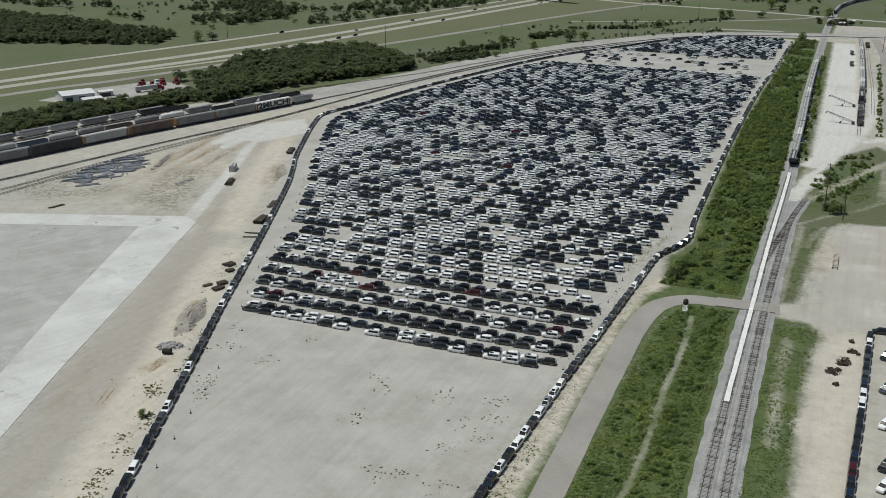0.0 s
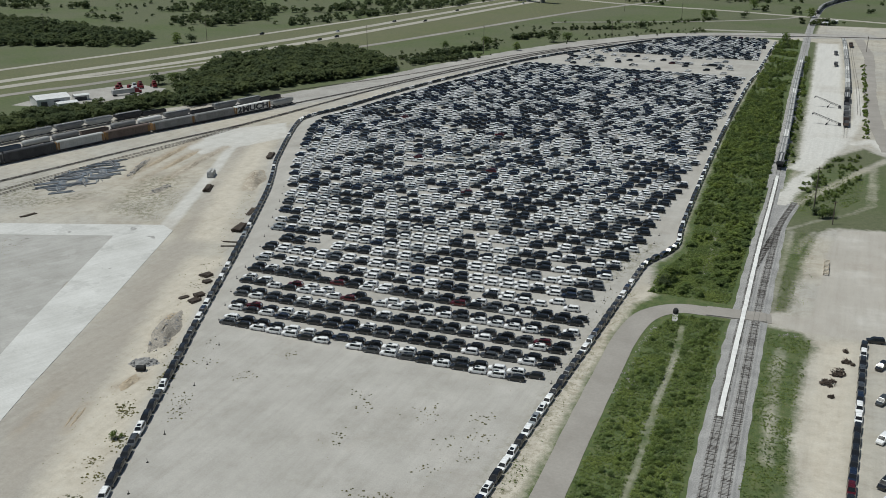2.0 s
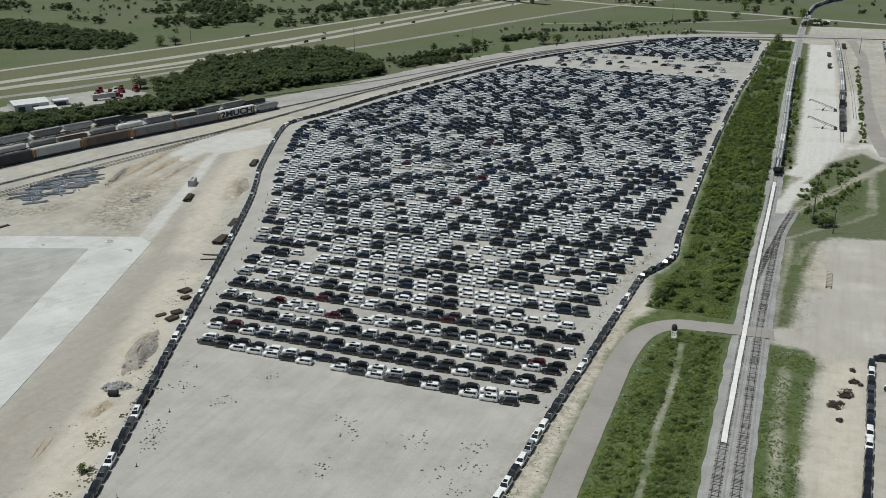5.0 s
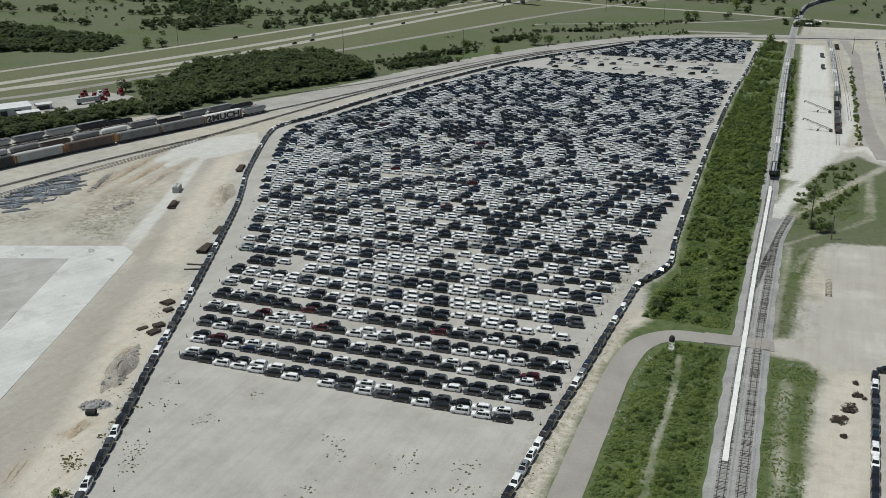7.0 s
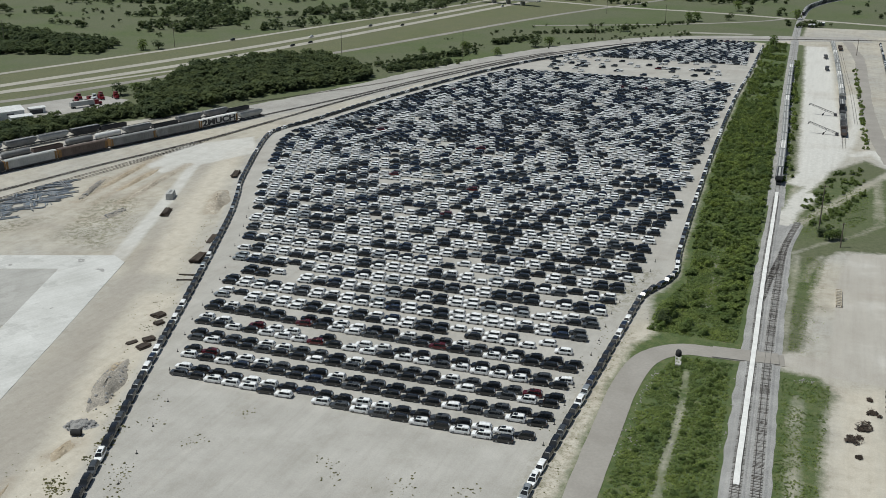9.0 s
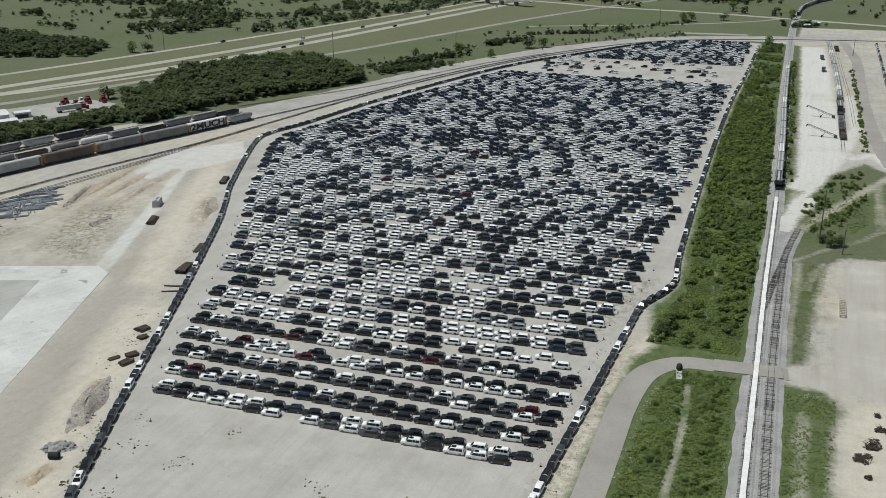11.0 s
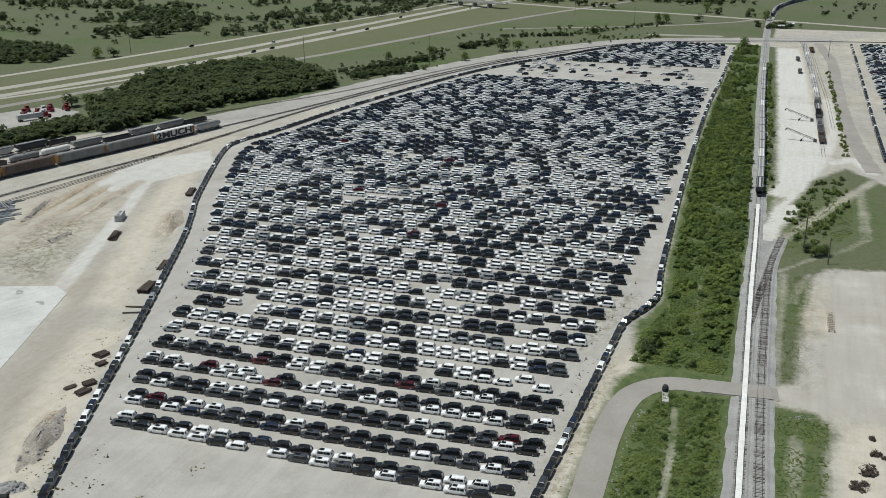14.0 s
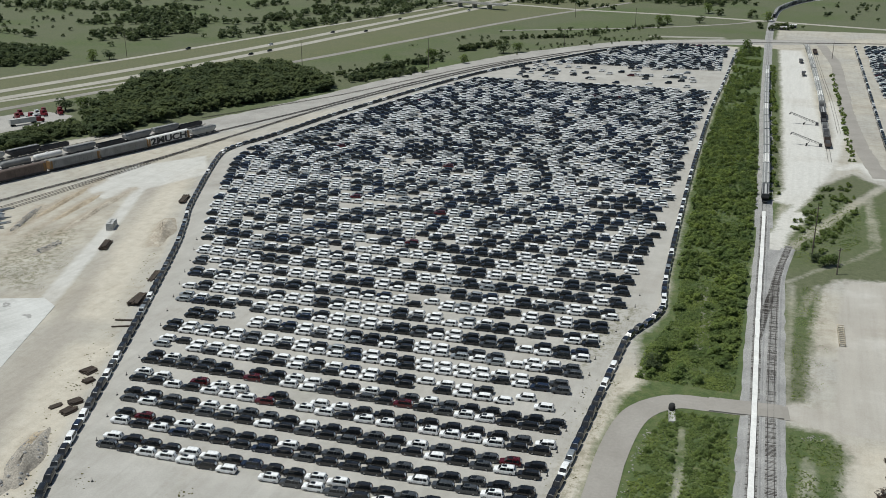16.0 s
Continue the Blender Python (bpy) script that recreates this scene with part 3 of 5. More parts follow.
# concrete strips of the western yard
slab("pavement_strip", [(-162, 100), (-176.6, 134), (-192.3, 171.4), (-214, 228), (-238, 288.6), (-246.3, 293), (-255.3, 275), (-222.7, 199.7), (-205, 162), (-178, 100)], -0.3, 0.05, CONCRETE, "long pale concrete strip in the gravel yard")
slab("pavement_cross", [(-245.8, 292.9), (-254.8, 275), (-307, 254), (-345, 238), (-350, 250), (-318, 264)], -0.3, 0.054, CONCRETE, "pale concrete cross strip joining the long strip")
slab("pavement_pad", [(-253.5, 276), (-236.5, 231.5), (-270, 219.5), (-345, 189), (-350, 238), (-307, 255)], -0.3, 0.03, CONCRETE_OLD, "grey old concrete pad with weeds")
slab("pavement_apron", [(-237.5, 232.4), (-221, 199.6), (-203.4, 162), (-178, 104), (-260, 104), (-345, 150), (-345, 189.5), (-270, 220)], -0.3, 0.036, CONCRETE_OLD, "smooth grey concrete apron beside the pale strip")


# ---- tracks ----
def track(name, pts, bed=True, step=3.0, ties=True, start=0, end=9e9, label="railway track on grey ballast"):
    root = thing(name, label, "railway track", kind="structure")
    if bed:
        g = Geo()
        ribbon(g, pts, [(-3.0, -0.2), (-1.7, 0.22), (1.7, 0.22), (3.0, -0.2)], step)
        part("ballast_bed", g, BALLAST, root)
    for s in (-0.75, 0.75):
        g = Geo()
        ribbon(g, pts, [(s - 0.07, 0.24), (s - 0.04, 0.44), (s + 0.04, 0.44), (s + 0.07, 0.24)], step)
        part("rail", g, RAIL, root)
    if ties:
        g = Geo()
        xy, w = curve_pts(pts, 0.55)
        for p, q in zip(xy, w):
            if not start < p[1] < end:
                continue
            a = Matrix.Translation((p[0], p[1], 0)) @ Matrix.Rotation(math.atan2(q[1], q[0]) + random.uniform(-0.03, 0.03), 4, "Z")
            v = [a @ Vector((i * 0.115, j * 1.28, k)) for k in (0.15, 0.29) for i, j in ((-1, -1), (1, -1), (1, 1), (-1, 1))]
            g.add(v, [(4, 5, 6, 7), (0, 1, 5, 4), (1, 2, 6, 5), (2, 3, 7, 6), (3, 0, 4, 7)])
        tagged(part("ties", g, TIE, root), kind="stuff")
    return root


way("ballast_ground", [(-11.5, 60), (-17.9, 184), (-20, 232), (-22, 296), (-23.6, 360), (-24.5, 420)], 11.0, 0.02, BALLAST, "grey ballast bed under two tracks", "ballast", 3, 0.6)
way("ballast_ground.001", TRACK_A[5:], 7, 0.02, BALLAST, "grey ballast bed under the track", "ballast", 6, 0.5)
track("track_main", TRACK_A, end=460)
track("track_siding", TRACK_B)
track("track_crossover", [(-25.2, 338), (-24.4, 352), (-22.4, 375), (-21.2, 392)], bed=False)
track("track_spur", [q for q in SPUR if q[1] > 600], bed=False, ties=False, label="spur track buried in pale dust")


def stretch(pts, y0, y1, step=12):
    """The part of a smooth line between two heights in the plan."""
    xy, _ = curve_pts(pts, step)
    return [(float(x), float(y)) for x, y in xy if y0 <= y <= y1]


way("crossing_panel", [(-35, 293.5), (-24, 294.6), (-14.5, 295.6)], 7.0, 0.40, ASPHALT, "asphalt level crossing over two tracks", "crossing", 3, 0.1)
way("spill_strip", stretch(TRACK_A, 222, 474), 1.36, 0.43, SPILL, "white mineral dust spilled between the rails", "spill", 2, 0.12)
way("road_loading", [(-1, 985), (3, 940), (8.4, 876), (9.6, 785), (10.7, 681), (13.5, 615), (16, 578), (21, 534)], 8.0, 0.04, ASPHALT, "grey service road beside the white loading ground", step=5, ragged=0.9)
way("highway_ramp", [(-520, 520), (-505, 548), (-483, 600), (-463, 655), (-452, 690)], 5.5, 0.05, HIGHWAY, "pale single-lane ramp off the highway", step=8)


def beside(pts, off):
    """The line moved sideways: to its right where off is positive."""
    xy, w = curve_pts(pts, 20)
    return [(float(p[0] + q[1] * off), float(p[1] - q[0] * off)) for p, q in zip(xy, w)]


g = Geo()
ribbon(g, [(-452, 130), (-415, 240), (-391, 325), (-372, 397), (-349, 470), (-333, 524), (-308, 596), (-282, 692), (-250, 790), (-209, 873), (-152, 945), (-70, 982), (20, 1007)], [(-22, -0.3), (-20, 0.04), (14, 0.04), (16, -0.3)], 8, 0, 3.0)
tagged(part("yard_ballast", g, YARD), "pale gravel of the railway yard", "ballast", kind="structure")
YARDS = [YARD_T, beside(YARD_T, -20)[:22], beside(YARD_T, -38)[:20],
         [(-372, 240), (-357, 299), (-347, 342), (-336, 392), (-320, 452), (-311, 505), (-297, 592), (-273, 690), (-241, 786), (-201, 866)],
         [(-352, 250), (-342, 300), (-336, 346), (-327, 395), (-318, 450), (-309, 508)],
         [(-350, 240), (-339, 283), (-334, 330), (-325, 385), (-317, 450)],
         [(-352, 545), (-328, 592), (-304, 640), (-283, 702), (-258, 772), (-230, 830)]]
for k, line in enumerate(YARDS):
    track("yard_track" if k else "yard_track_front", line, bed=False, ties=k in (0, 3), step=6, label="yard track on pale gravel")


# ---- cars ----
def ring(x, zb, zt, wb, wt, bulge=0.0):
    """A cross-section: bottom, waist, shoulder."""
    zm = zb + (zt - zb) * 0.55
    return [(x, -wb * 0.92, zb), (x, -wb - bulge, zm), (x, -wt, zt), (x, wt, zt), (x, wb + bulge, zm), (x, wb * 0.92, zb)]


def car_shape(L, W, H, hood=0.215, tail=0.985, raked=0.15):
    """Half sizes and stations of a car whose nose points to -x."""
    h, w = L / 2, W / 2
    belt = H * 0.575
    body = [ring(-h, 0.46, belt * 0.76, w * 0.74, w * 0.68), ring(-h * 0.955, 0.28, belt * 0.90, w * 0.92, w * 0.80), ring(-h * 0.80, 0.26, belt * 0.955, w * 0.99, w * 0.86), ring(-h + L * hood, 0.26, belt, w, w * 0.93),
            ring(0.1 * h, 0.26, belt * 1.01, w, w * 0.95), ring(h * 0.78, 0.26, belt * 1.02, w, w * 0.94), ring(h * 0.965, 0.32, belt * 1.02, w * 0.96, w * 0.90), ring(h, 0.46, belt * 0.96, w * 0.88, w * 0.84)]
    x0, x1, x2, x3 = -h + L * hood, -h + L * (hood + raked), h * (tail - 0.125), h * tail
    roof = [[(x0, -w * 0.88, belt * 0.99), (x0, w * 0.88, belt * 0.99)], [(x1, -w * 0.78, H * 0.965), (x1, w * 0.78, H * 0.965)], [((x1 + x2) / 2, -w * 0.79, H), ((x1 + x2) / 2, w * 0.79, H)],
            [(x2, -w * 0.77, H * 0.98), (x2, w * 0.77, H * 0.98)], [(x3, -w * 0.88, belt * 1.01), (x3, w * 0.88, belt * 1.01)]]
    return h, w, belt, body, roof, (x0, x1, x2, x3)


def cabin_faces(geo, w, belt, H, roof, slot_roof, slot_glass):
    """The cabin: pillars and roof in paint, the glass proud of them; the roof turns down along its edges."""
    base = [(p[0][0], p[0][1], p[0][2]) for p in roof]
    x0, x1, xm, x2, x3 = [b[0] for b in base]
    y0 = w * 0.93
    left = [(x0, -y0, belt), (x1, -w * 0.73, H * 0.945), (xm, -w * 0.74, H * 0.955), (x2, -w * 0.71, H * 0.925), (x3, -y0 * 0.96, belt)]
    crest = [(x1 + 0.10, -w * 0.56, H * 0.98), (xm, -w * 0.57, H), (x2 - 0.04, -w * 0.55, H * 0.965)]
    v = left + crest + [(x, -y, z) for x, y, z in left + crest]
    geo.add(v, [(0, 1, 5, 13, 9, 8), (1, 2, 6, 5), (2, 3, 7, 6), (9, 13, 14, 10), (10, 14, 15, 11), (5, 6, 14, 13), (6, 7, 15, 14), (3, 4, 12, 11, 15, 7), (0, 4, 3, 2, 1), (8, 9, 10, 11, 12)], slot_roof)
    return left


def pane(geo, a, b, c, d, slot, out=0.012, inset=0.08):
    """A glass pane inside the four corners, set just proud."""
    p = [Vector(q) for q in (a, b, c, d)]
    mid = sum(p, Vector()) / 4
    nrm = (p[1] - p[0]).cross(p[3] - p[0]).normalized()
    if nrm.z < -0.2:
        nrm = -nrm
    if nrm.y * mid.y < 0 and abs(nrm.y) > 0.4:
        nrm = -nrm
    q = [mid + (k - mid) * (1 - inset) + nrm * out for k in p]
    geo.add(q, [(0, 1, 2, 3)], slot)


def side_windows(left, s):
    """Corner sets of the side windows on the side s."""
    (x0, _, zb), (x1, yt, zt), (xm, ym, H), (x2, _, _), (x3, y3, _) = left
    yb = left[0][1]

    def at(x, f):
        k = yb + (ym - yb) * f
        return (x, (k if s < 0 else -k), zb + (zt - zb) * f)

    cut = [x1 - 0.06, (x1 + x2) / 2 - 0.22, x2 - 1.0, x2 - 0.02]
    return [[at(cut[i] + 0.03 - (0.42 if i == 0 else 0), 0.07), at(cut[i + 1] - 0.03, 0.07), at(cut[i + 1] - 0.05, 0.92), at(cut[i] + 0.05, 0.92)] for i in range(3)]


def car_parts(L, W, H, sunroof):
    """Geos of a car's parts, nose to -x."""
    h, w, belt, body, roof, xs = car_shape(L, W, H)
    parts = {}
    g = Geo()
    g.loft(body)
    left = cabin_faces(g, w, belt, H, roof, 0, 0)
    g.box(-h * 0.02, h * 0.80, -w * 0.70, -w * 0.66, H * 0.975, H * 1.02)
    g.box(-h * 0.02, h * 0.80, w * 0.66, w * 0.70, H * 0.975, H * 1.02)
    for s in (-1, 1):
        g.box(xs[0] + 0.35, xs[0] + 0.55, s * w * 1.05 - 0.08, s * w * 1.05 + 0.08, belt, belt + 0.16, 0, 0.02)
    parts["body"] = g
    (x0, _, zb), (x1, yt, zt), _, (x2, _, _), (x3, y3, _) = left
    g = Geo()
    pane(g, (x0, -w * 0.90, belt), (x0, w * 0.90, belt), (x1, w * 0.72, zt), (x1, -w * 0.72, zt), 0)
    parts["windscreen"] = g
    g = Geo()
    pane(g, (x3, -w * 0.86, belt), (x3, w * 0.86, belt), (x2, w * 0.70, zt), (x2, -w * 0.70, zt), 0)
    parts["rear_window"] = g
    # added white pane: the rear window's glint painted as a patch
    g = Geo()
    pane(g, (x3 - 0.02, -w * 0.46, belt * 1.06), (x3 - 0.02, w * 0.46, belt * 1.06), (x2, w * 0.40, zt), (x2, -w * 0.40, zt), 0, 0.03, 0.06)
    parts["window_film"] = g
    for s in (-1, 1):
        for i, q in enumerate(side_windows(left, s)):
            g = Geo()
            pane(g, *q, 0, 0.02, 0.0)
            parts[f"side_window_{i}{'a' if s < 0 else 'b'}"] = g
    if sunroof:
        g = Geo()
        g.box(x1 + 0.15, x1 + 1.25, -w * 0.45, w * 0.45, H * 0.985, H * 1.008)
        parts["sunroof"] = g
    g = Geo()
    g.box(h * 0.90, h + 0.05, -w * 0.80, w * 0.80, 0.30, 0.56, 0, 0.02)
    parts["rear_bumper"] = g
    for s in (-1, 1):
        g = Geo()
        g.box(h * 0.93, h * 1.0, min(s * w * 0.62, s * w * 0.88), max(s * w * 0.62, s * w * 0.88), belt * 0.78, belt * 1.0, 0, 0.02)
        parts["taillight_" + ("a" if s < 0 else "b")] = g
        g = Geo()
        g.box(-h * 0.985, -h * 0.90, min(s * w * 0.45, s * w * 0.80), max(s * w * 0.45, s * w * 0.80), belt * 0.62, belt * 0.78, 0, 0.02)
        parts["headlight_" + ("a" if s < 0 else "b")] = g
    g = Geo()
    g.tube((0, -0.11, 0), (0, 0.11, 0), 0.36, sides=14)
    g.tube((0, -0.125, 0), (0, 0.125, 0), 0.23, sides=10, slot=1)
    parts["wheel"] = g
    return parts, (h, w)


WORDS = {"white": "white", "black": "glossy black", "grey": "dark metallic grey", "silver": "silver grey", "navy": "dark navy blue", "red": "dark red"}
PART_MATS = {"window_film": GLINT, "windscreen": GLASS, "rear_window": GLASS, "sunroof": GLASS, "rear_bumper": TRIM, "wheel": [TYRE, RIM]}
KINDS = {"suv": (5.14, 1.98, 1.87, True), "wagon": (5.0, 1.94, 1.73, False)}
_parts, PROTO = {}, {}
for kind, (L, W, H, sr) in KINDS.items():
    gs, size = car_parts(L, W, H, sr)
    _parts[kind] = ({k: v.mesh(k, PART_MATS.get(k, GLASS if k.startswith("side") else LAMP_RED if k.startswith("tail") else LAMP_CLEAR)) for k, v in gs.items() if k != "body"}, gs["body"], size)


def make_car(kind, colour, m):
    """A car; the first of each kind and colour is built, the others are copies of it."""
    key = (kind, colour)
    if key in PROTO:
        return copy_thing(PROTO[key], m)
    meshes, body, (h, w) = _parts[kind]
    root = thing("parked_suv" if kind == "suv" else "parked_crossover", f"{WORDS[colour]} {'SUV' if kind == 'suv' else 'crossover wagon'} parked in a row on grey gravel", "car", "cars stored in rows", at=m)
    part("body", body, CARPAINT[colour], root, smooth="edges")
    for k, me in meshes.items():
        if k == "wheel":
            continue
        part("side_window" if k.startswith("side") else k.split("_")[0] if k[-2:] in ("_a", "_b") else k, me, None, root)
    for i in (-1, 1):
        for j in (-1, 1):
            part("wheel", meshes["wheel"], None, root, at=pose(i * h * 0.60, j * (w - 0.13), 0.36))
    PROTO[key] = root
    return root


def far_car(L, W, H):
    """The same car in few faces, for the mass of cars: vertices, faces, slots (0 paint, 1 glass, 2 tyre, 3 painted
    glint).
    """
    g = Geo()
    h, w, belt, body, roof, xs = car_shape(L, W, H)
    g.loft([body[i] for i in (0, 1, 3, 5, 7)])
    left = cabin_faces(g, w, belt, H, roof, 0, 0)
    (x0, _, zb), (x1, yt, zt), _, (x2, _, _), (x3, y3, _) = left
    pane(g, (x0, -w * 0.90, belt), (x0, w * 0.90, belt), (x1, w * 0.72, zt), (x1, -w * 0.72, zt), 1, 0.02)
    pane(g, (x3, -w * 0.86, belt), (x3, w * 0.86, belt), (x2, w * 0.70, zt), (x2, -w * 0.70, zt), 1, 0.02)
    # painted white glint over the rear glass, as on the near cars
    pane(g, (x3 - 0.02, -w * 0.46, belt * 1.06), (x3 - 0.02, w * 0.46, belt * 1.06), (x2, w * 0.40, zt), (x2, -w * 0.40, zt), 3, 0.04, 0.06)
    for s in (-1, 1):
        for q in side_windows(left, s):
            pane(g, *q, 1, 0.02, 0.0)
        for i in (-1, 1):
            g.tube((i * h * 0.6, s * (w - 0.24), 0.36), (i * h * 0.6, s * (w - 0.01), 0.36), 0.36, sides=8, slot=2)
    return np.array(g.v), g.f, g.s


def mass_of_cars(name, spots, label):
    """All the far cars of one field as one joined mesh; spots: x, y, turn, colour, kind."""
    shapes = {k: far_car(*KINDS[k][:3]) for k in KINDS}
    cols = list(CARPAINT)
    vs, fs, ss, k = [], [], [], 0
    for x, y, a, colour, kind in spots:
        v, f, s = shapes[kind]
        c, d = math.cos(a), math.sin(a)
        vs.append(np.stack([x + v[:, 0] * c - v[:, 1] * d, y + v[:, 0] * d + v[:, 1] * c, v[:, 2]], 1))
        fs += [tuple(i + k for i in q) for q in f]
        ci = cols.index(colour)
        ss += [ci if q == 0 else 5 + q for q in s]
        k += len(v)
    me = bpy.data.meshes.new(name)
    me.from_pydata(np.vstack(vs).tolist(), [], fs)
    for m in [CARPAINT[c] for c in cols] + [GLASS, TYRE, GLINT]:
        me.materials.append(m)
    me.polygons.foreach_set("material_index", ss)
    me.update()
    return tagged(new(name, me), label, "cars", kind="stuff")


rng = random.Random(7)


def pick_colour(white=45, navy=4):
    return rng.choices(["white", "black", "grey", "silver", "navy", "red"], [white, 36 - navy * 0.4, 9, 5, navy, 1.3])[0]


batch = {}


def batch_colour(x, y):
    """Cars arrive in batches: a place often takes the colour of the one before it."""
    key = int(x / 5.43)
    if key not in batch or rng.random() > 0.26:
        # more navy beyond y 400: bluish distance haze put into the car colours
        batch[key] = pick_colour(51, 5 if y < 400 else 17)
    if batch[key] == "red" and rng.random() < 0.6:
        batch[key] = "black"
    return batch[key]


def at_y(line, y):
    """x of a line at a height y in the plan."""
    p = sorted((b, a) for a, b in line)
    return float(np.interp(y, [q[0] for q in p], [q[1] for q in p]))


ROW_W = [(225, -169), (256, -184), (283, -193), (343, -221), (395, -249), (467, -282), (490, -287), (518, -281), (590, -271), (696, -249), (770, -227), (834, -196), (893, -168), (940, -140)]
ROW_E = [(225, -69), (290, -70), (314, -71), (342, -66), (416, -67), (518, -70), (723, -76), (940, -78)]
PITCH, GAP, STEP, SKEW = 10.15, 3.45, 5.43, radians(6)
# colours of the nearest rows, from west to east: front and back row of each pair
NEAR_ROWS = ["gkwwwkw.wgwgkwkwwk", "wkkkwwknkkwwkkgkwwk", "wkwnkkknkgkkkkwggwk", "krkwwgkkwkgkkgkkgkk", "gwkkgkkwkgkgkgkwkgwk", "kkgkwwggkwkkgkwgkgrk", "kkwkwwwrkwwkwwgwwwwkk", "ww.rww.k.wwkkkkkkkgw", "kkkkkkrkwwgkgkrkgwwkkk", "kwggk.kkwwkkwkgwgkkkkk"]
CODE = {"w": "white", "k": "black", "g": "grey", "s": "silver", "n": "navy", "r": "red"}
spots = []
for k in range(72):
    for j in (0, 1):
        y = 225.3 + PITCH * k + GAP * j
        if 729 < y < 816 or y > 938:
            continue
        x0, x1 = np.interp(y, *zip(*ROW_W)), np.interp(y, *zip(*ROW_E))
        known = NEAR_ROWS[2 * k + j] if k < 5 else ""
        step = (x1 - x0 - 3.0) / (len(known) - 1) if known and k else STEP
        x, i = x0 + (1.6 if k == 0 else 2.4) + (0.6 if j else 0), 0
        while x < x1 + 1:
            c = known[i] if i < len(known) else "" if known else "?"
            i += 1
            if (c == "?" and rng.random() > (0.04 if y < 600 else 0.03) and noise.noise((x * 0.07, y * 0.07, 31.0)) > -0.62) or c in CODE:
                spots.append((x + rng.uniform(-0.12, 0.12), y + 0.008 * (x + 170) + rng.uniform(-0.12, 0.12), SKEW + rng.uniform(-0.015, 0.015), CODE.get(c) or batch_colour(x, y), "suv" if rng.random() < 0.7 else "wagon"))
            x += step + (0.35 if c == "?" and rng.random() < 0.02 else 0)
# loose cars on the open field
for k in range(64):
    spots.append((rng.uniform(-222, -85), rng.choice((742, 752, 763, 775, 786, 797, 808)) + rng.uniform(-1.5, 1.5), SKEW + rng.uniform(-0.1, 0.1), pick_colour(), "suv"))
near = [s for s in spots if s[1] < 271.5]
mass_of_cars("stored_cars", [s for s in spots if s[1] >= 271.5], "hundreds of white, black and grey cars stored in rows on gravel")
for x, y, a, c, k in near:
    make_car(k, c, pose(x, y, 0, 0, 0, math.degrees(a)))


def line_of_cars(pts, step, white, lo, hi, turn=0.0):
    """Cars bumper to bumper along a line; those between lo and hi in the plan are things of their own."""
    xy, w = curve_pts(pts, step)
    far = []
    for p, q in zip(xy, w):
        c = rng.choices(["white", "black", "grey", "silver", "navy", "red"], [110 if pts is LINE_E and 168 < p[1] < 204 else white, 60, 9, 4, 16, 1])[0]
        if pts is LINE_W and p[1] < 275:
            c = "white" if min(abs(p[1] - y) for y in (141, 166, 186, 225.5, 235.5, 255.5, 266)) < 2.6 else rng.choice(("black", "black", "navy", "grey", "black"))
        a = math.atan2(q[1], q[0]) + turn + rng.uniform(-0.03, 0.03)
        k = "suv" if rng.random() < 0.5 else "wagon"
        if lo < p[1] < hi:
            tagged(make_car(k, c, pose(p[0], p[1], 0, 0, 0, math.degrees(a))), f"{WORDS[c]} car parked bumper to bumper along the lot edge", group="cars walling the lot")
        else:
            far.append((p[0], p[1], a, c, k))
    return far


far = line_of_cars(LINE_W, 5.45, 14, 110, 205)
far += line_of_cars(LINE_E, 5.45, 42, 110, 215, math.pi)
far += line_of_cars([(8, 100), (9, 196), (10, 234), (11, 288)], 5.6, 45, 0, 0)
far += line_of_cars([(14, 290), (60, 296)], 5.6, 20, 0, 0)
far += line_of_cars([(27, 560), (26.5, 660), (26.5, 842), (26, 979)], 5.5, 30, 0, 0)
far += [(x, y, 1.2, c, "suv") for x, y, c in ((15.5, 273, "black"), (15.6, 252, "grey"), (15.7, 232, "white"), (16, 212, "black"), (15.8, 203, "white"), (16.2, 192, "black"))]
mass_of_cars("perimeter_cars", far, "cars parked bumper to bumper as a wall round the lot")
spots = []
for k in range(38):
    for j in (0, 1):
        y = 610 + 10.0 * k + 3.45 * j
        x = (35 if y > 800 else 36) + rng.uniform(0, 2)
        while x < 95:
            if rng.random() > 0.06:
                spots.append((x, y, SKEW, pick_colour(), "suv"))
            x += STEP
mass_of_cars("eastern_cars", spots, "dark and white cars stored in an eastern lot")


# ---- trains ----
def place(pts, s0):
    """Place and heading at a length along a line, from its start."""
    xy, w = curve_pts(pts, 1.0)
    i = min(len(xy) - 1, max(0, int(s0)))
    return xy[i], math.atan2(w[i][1], w[i][0])


WAGON_PAINT = {k: grainy("wagon_" + k, lo, hi, 0.25, 2.5, 0.7, depth=0.01, speck=0.2) for k, lo, hi in (
    ("grey", (0.17, 0.17, 0.165), (0.27, 0.27, 0.265)), ("light", (0.36, 0.36, 0.345), (0.50, 0.50, 0.48)), ("white", (0.62, 0.61, 0.58), (0.78, 0.77, 0.74)),
    ("brown", (0.09, 0.065, 0.055), (0.16, 0.12, 0.10)), ("dark", (0.025, 0.026, 0.03), (0.06, 0.06, 0.065)), ("orange", (0.17, 0.09, 0.03), (0.28, 0.16, 0.06)), ("blue", (0.06, 0.085, 0.12), (0.12, 0.15, 0.19)))}


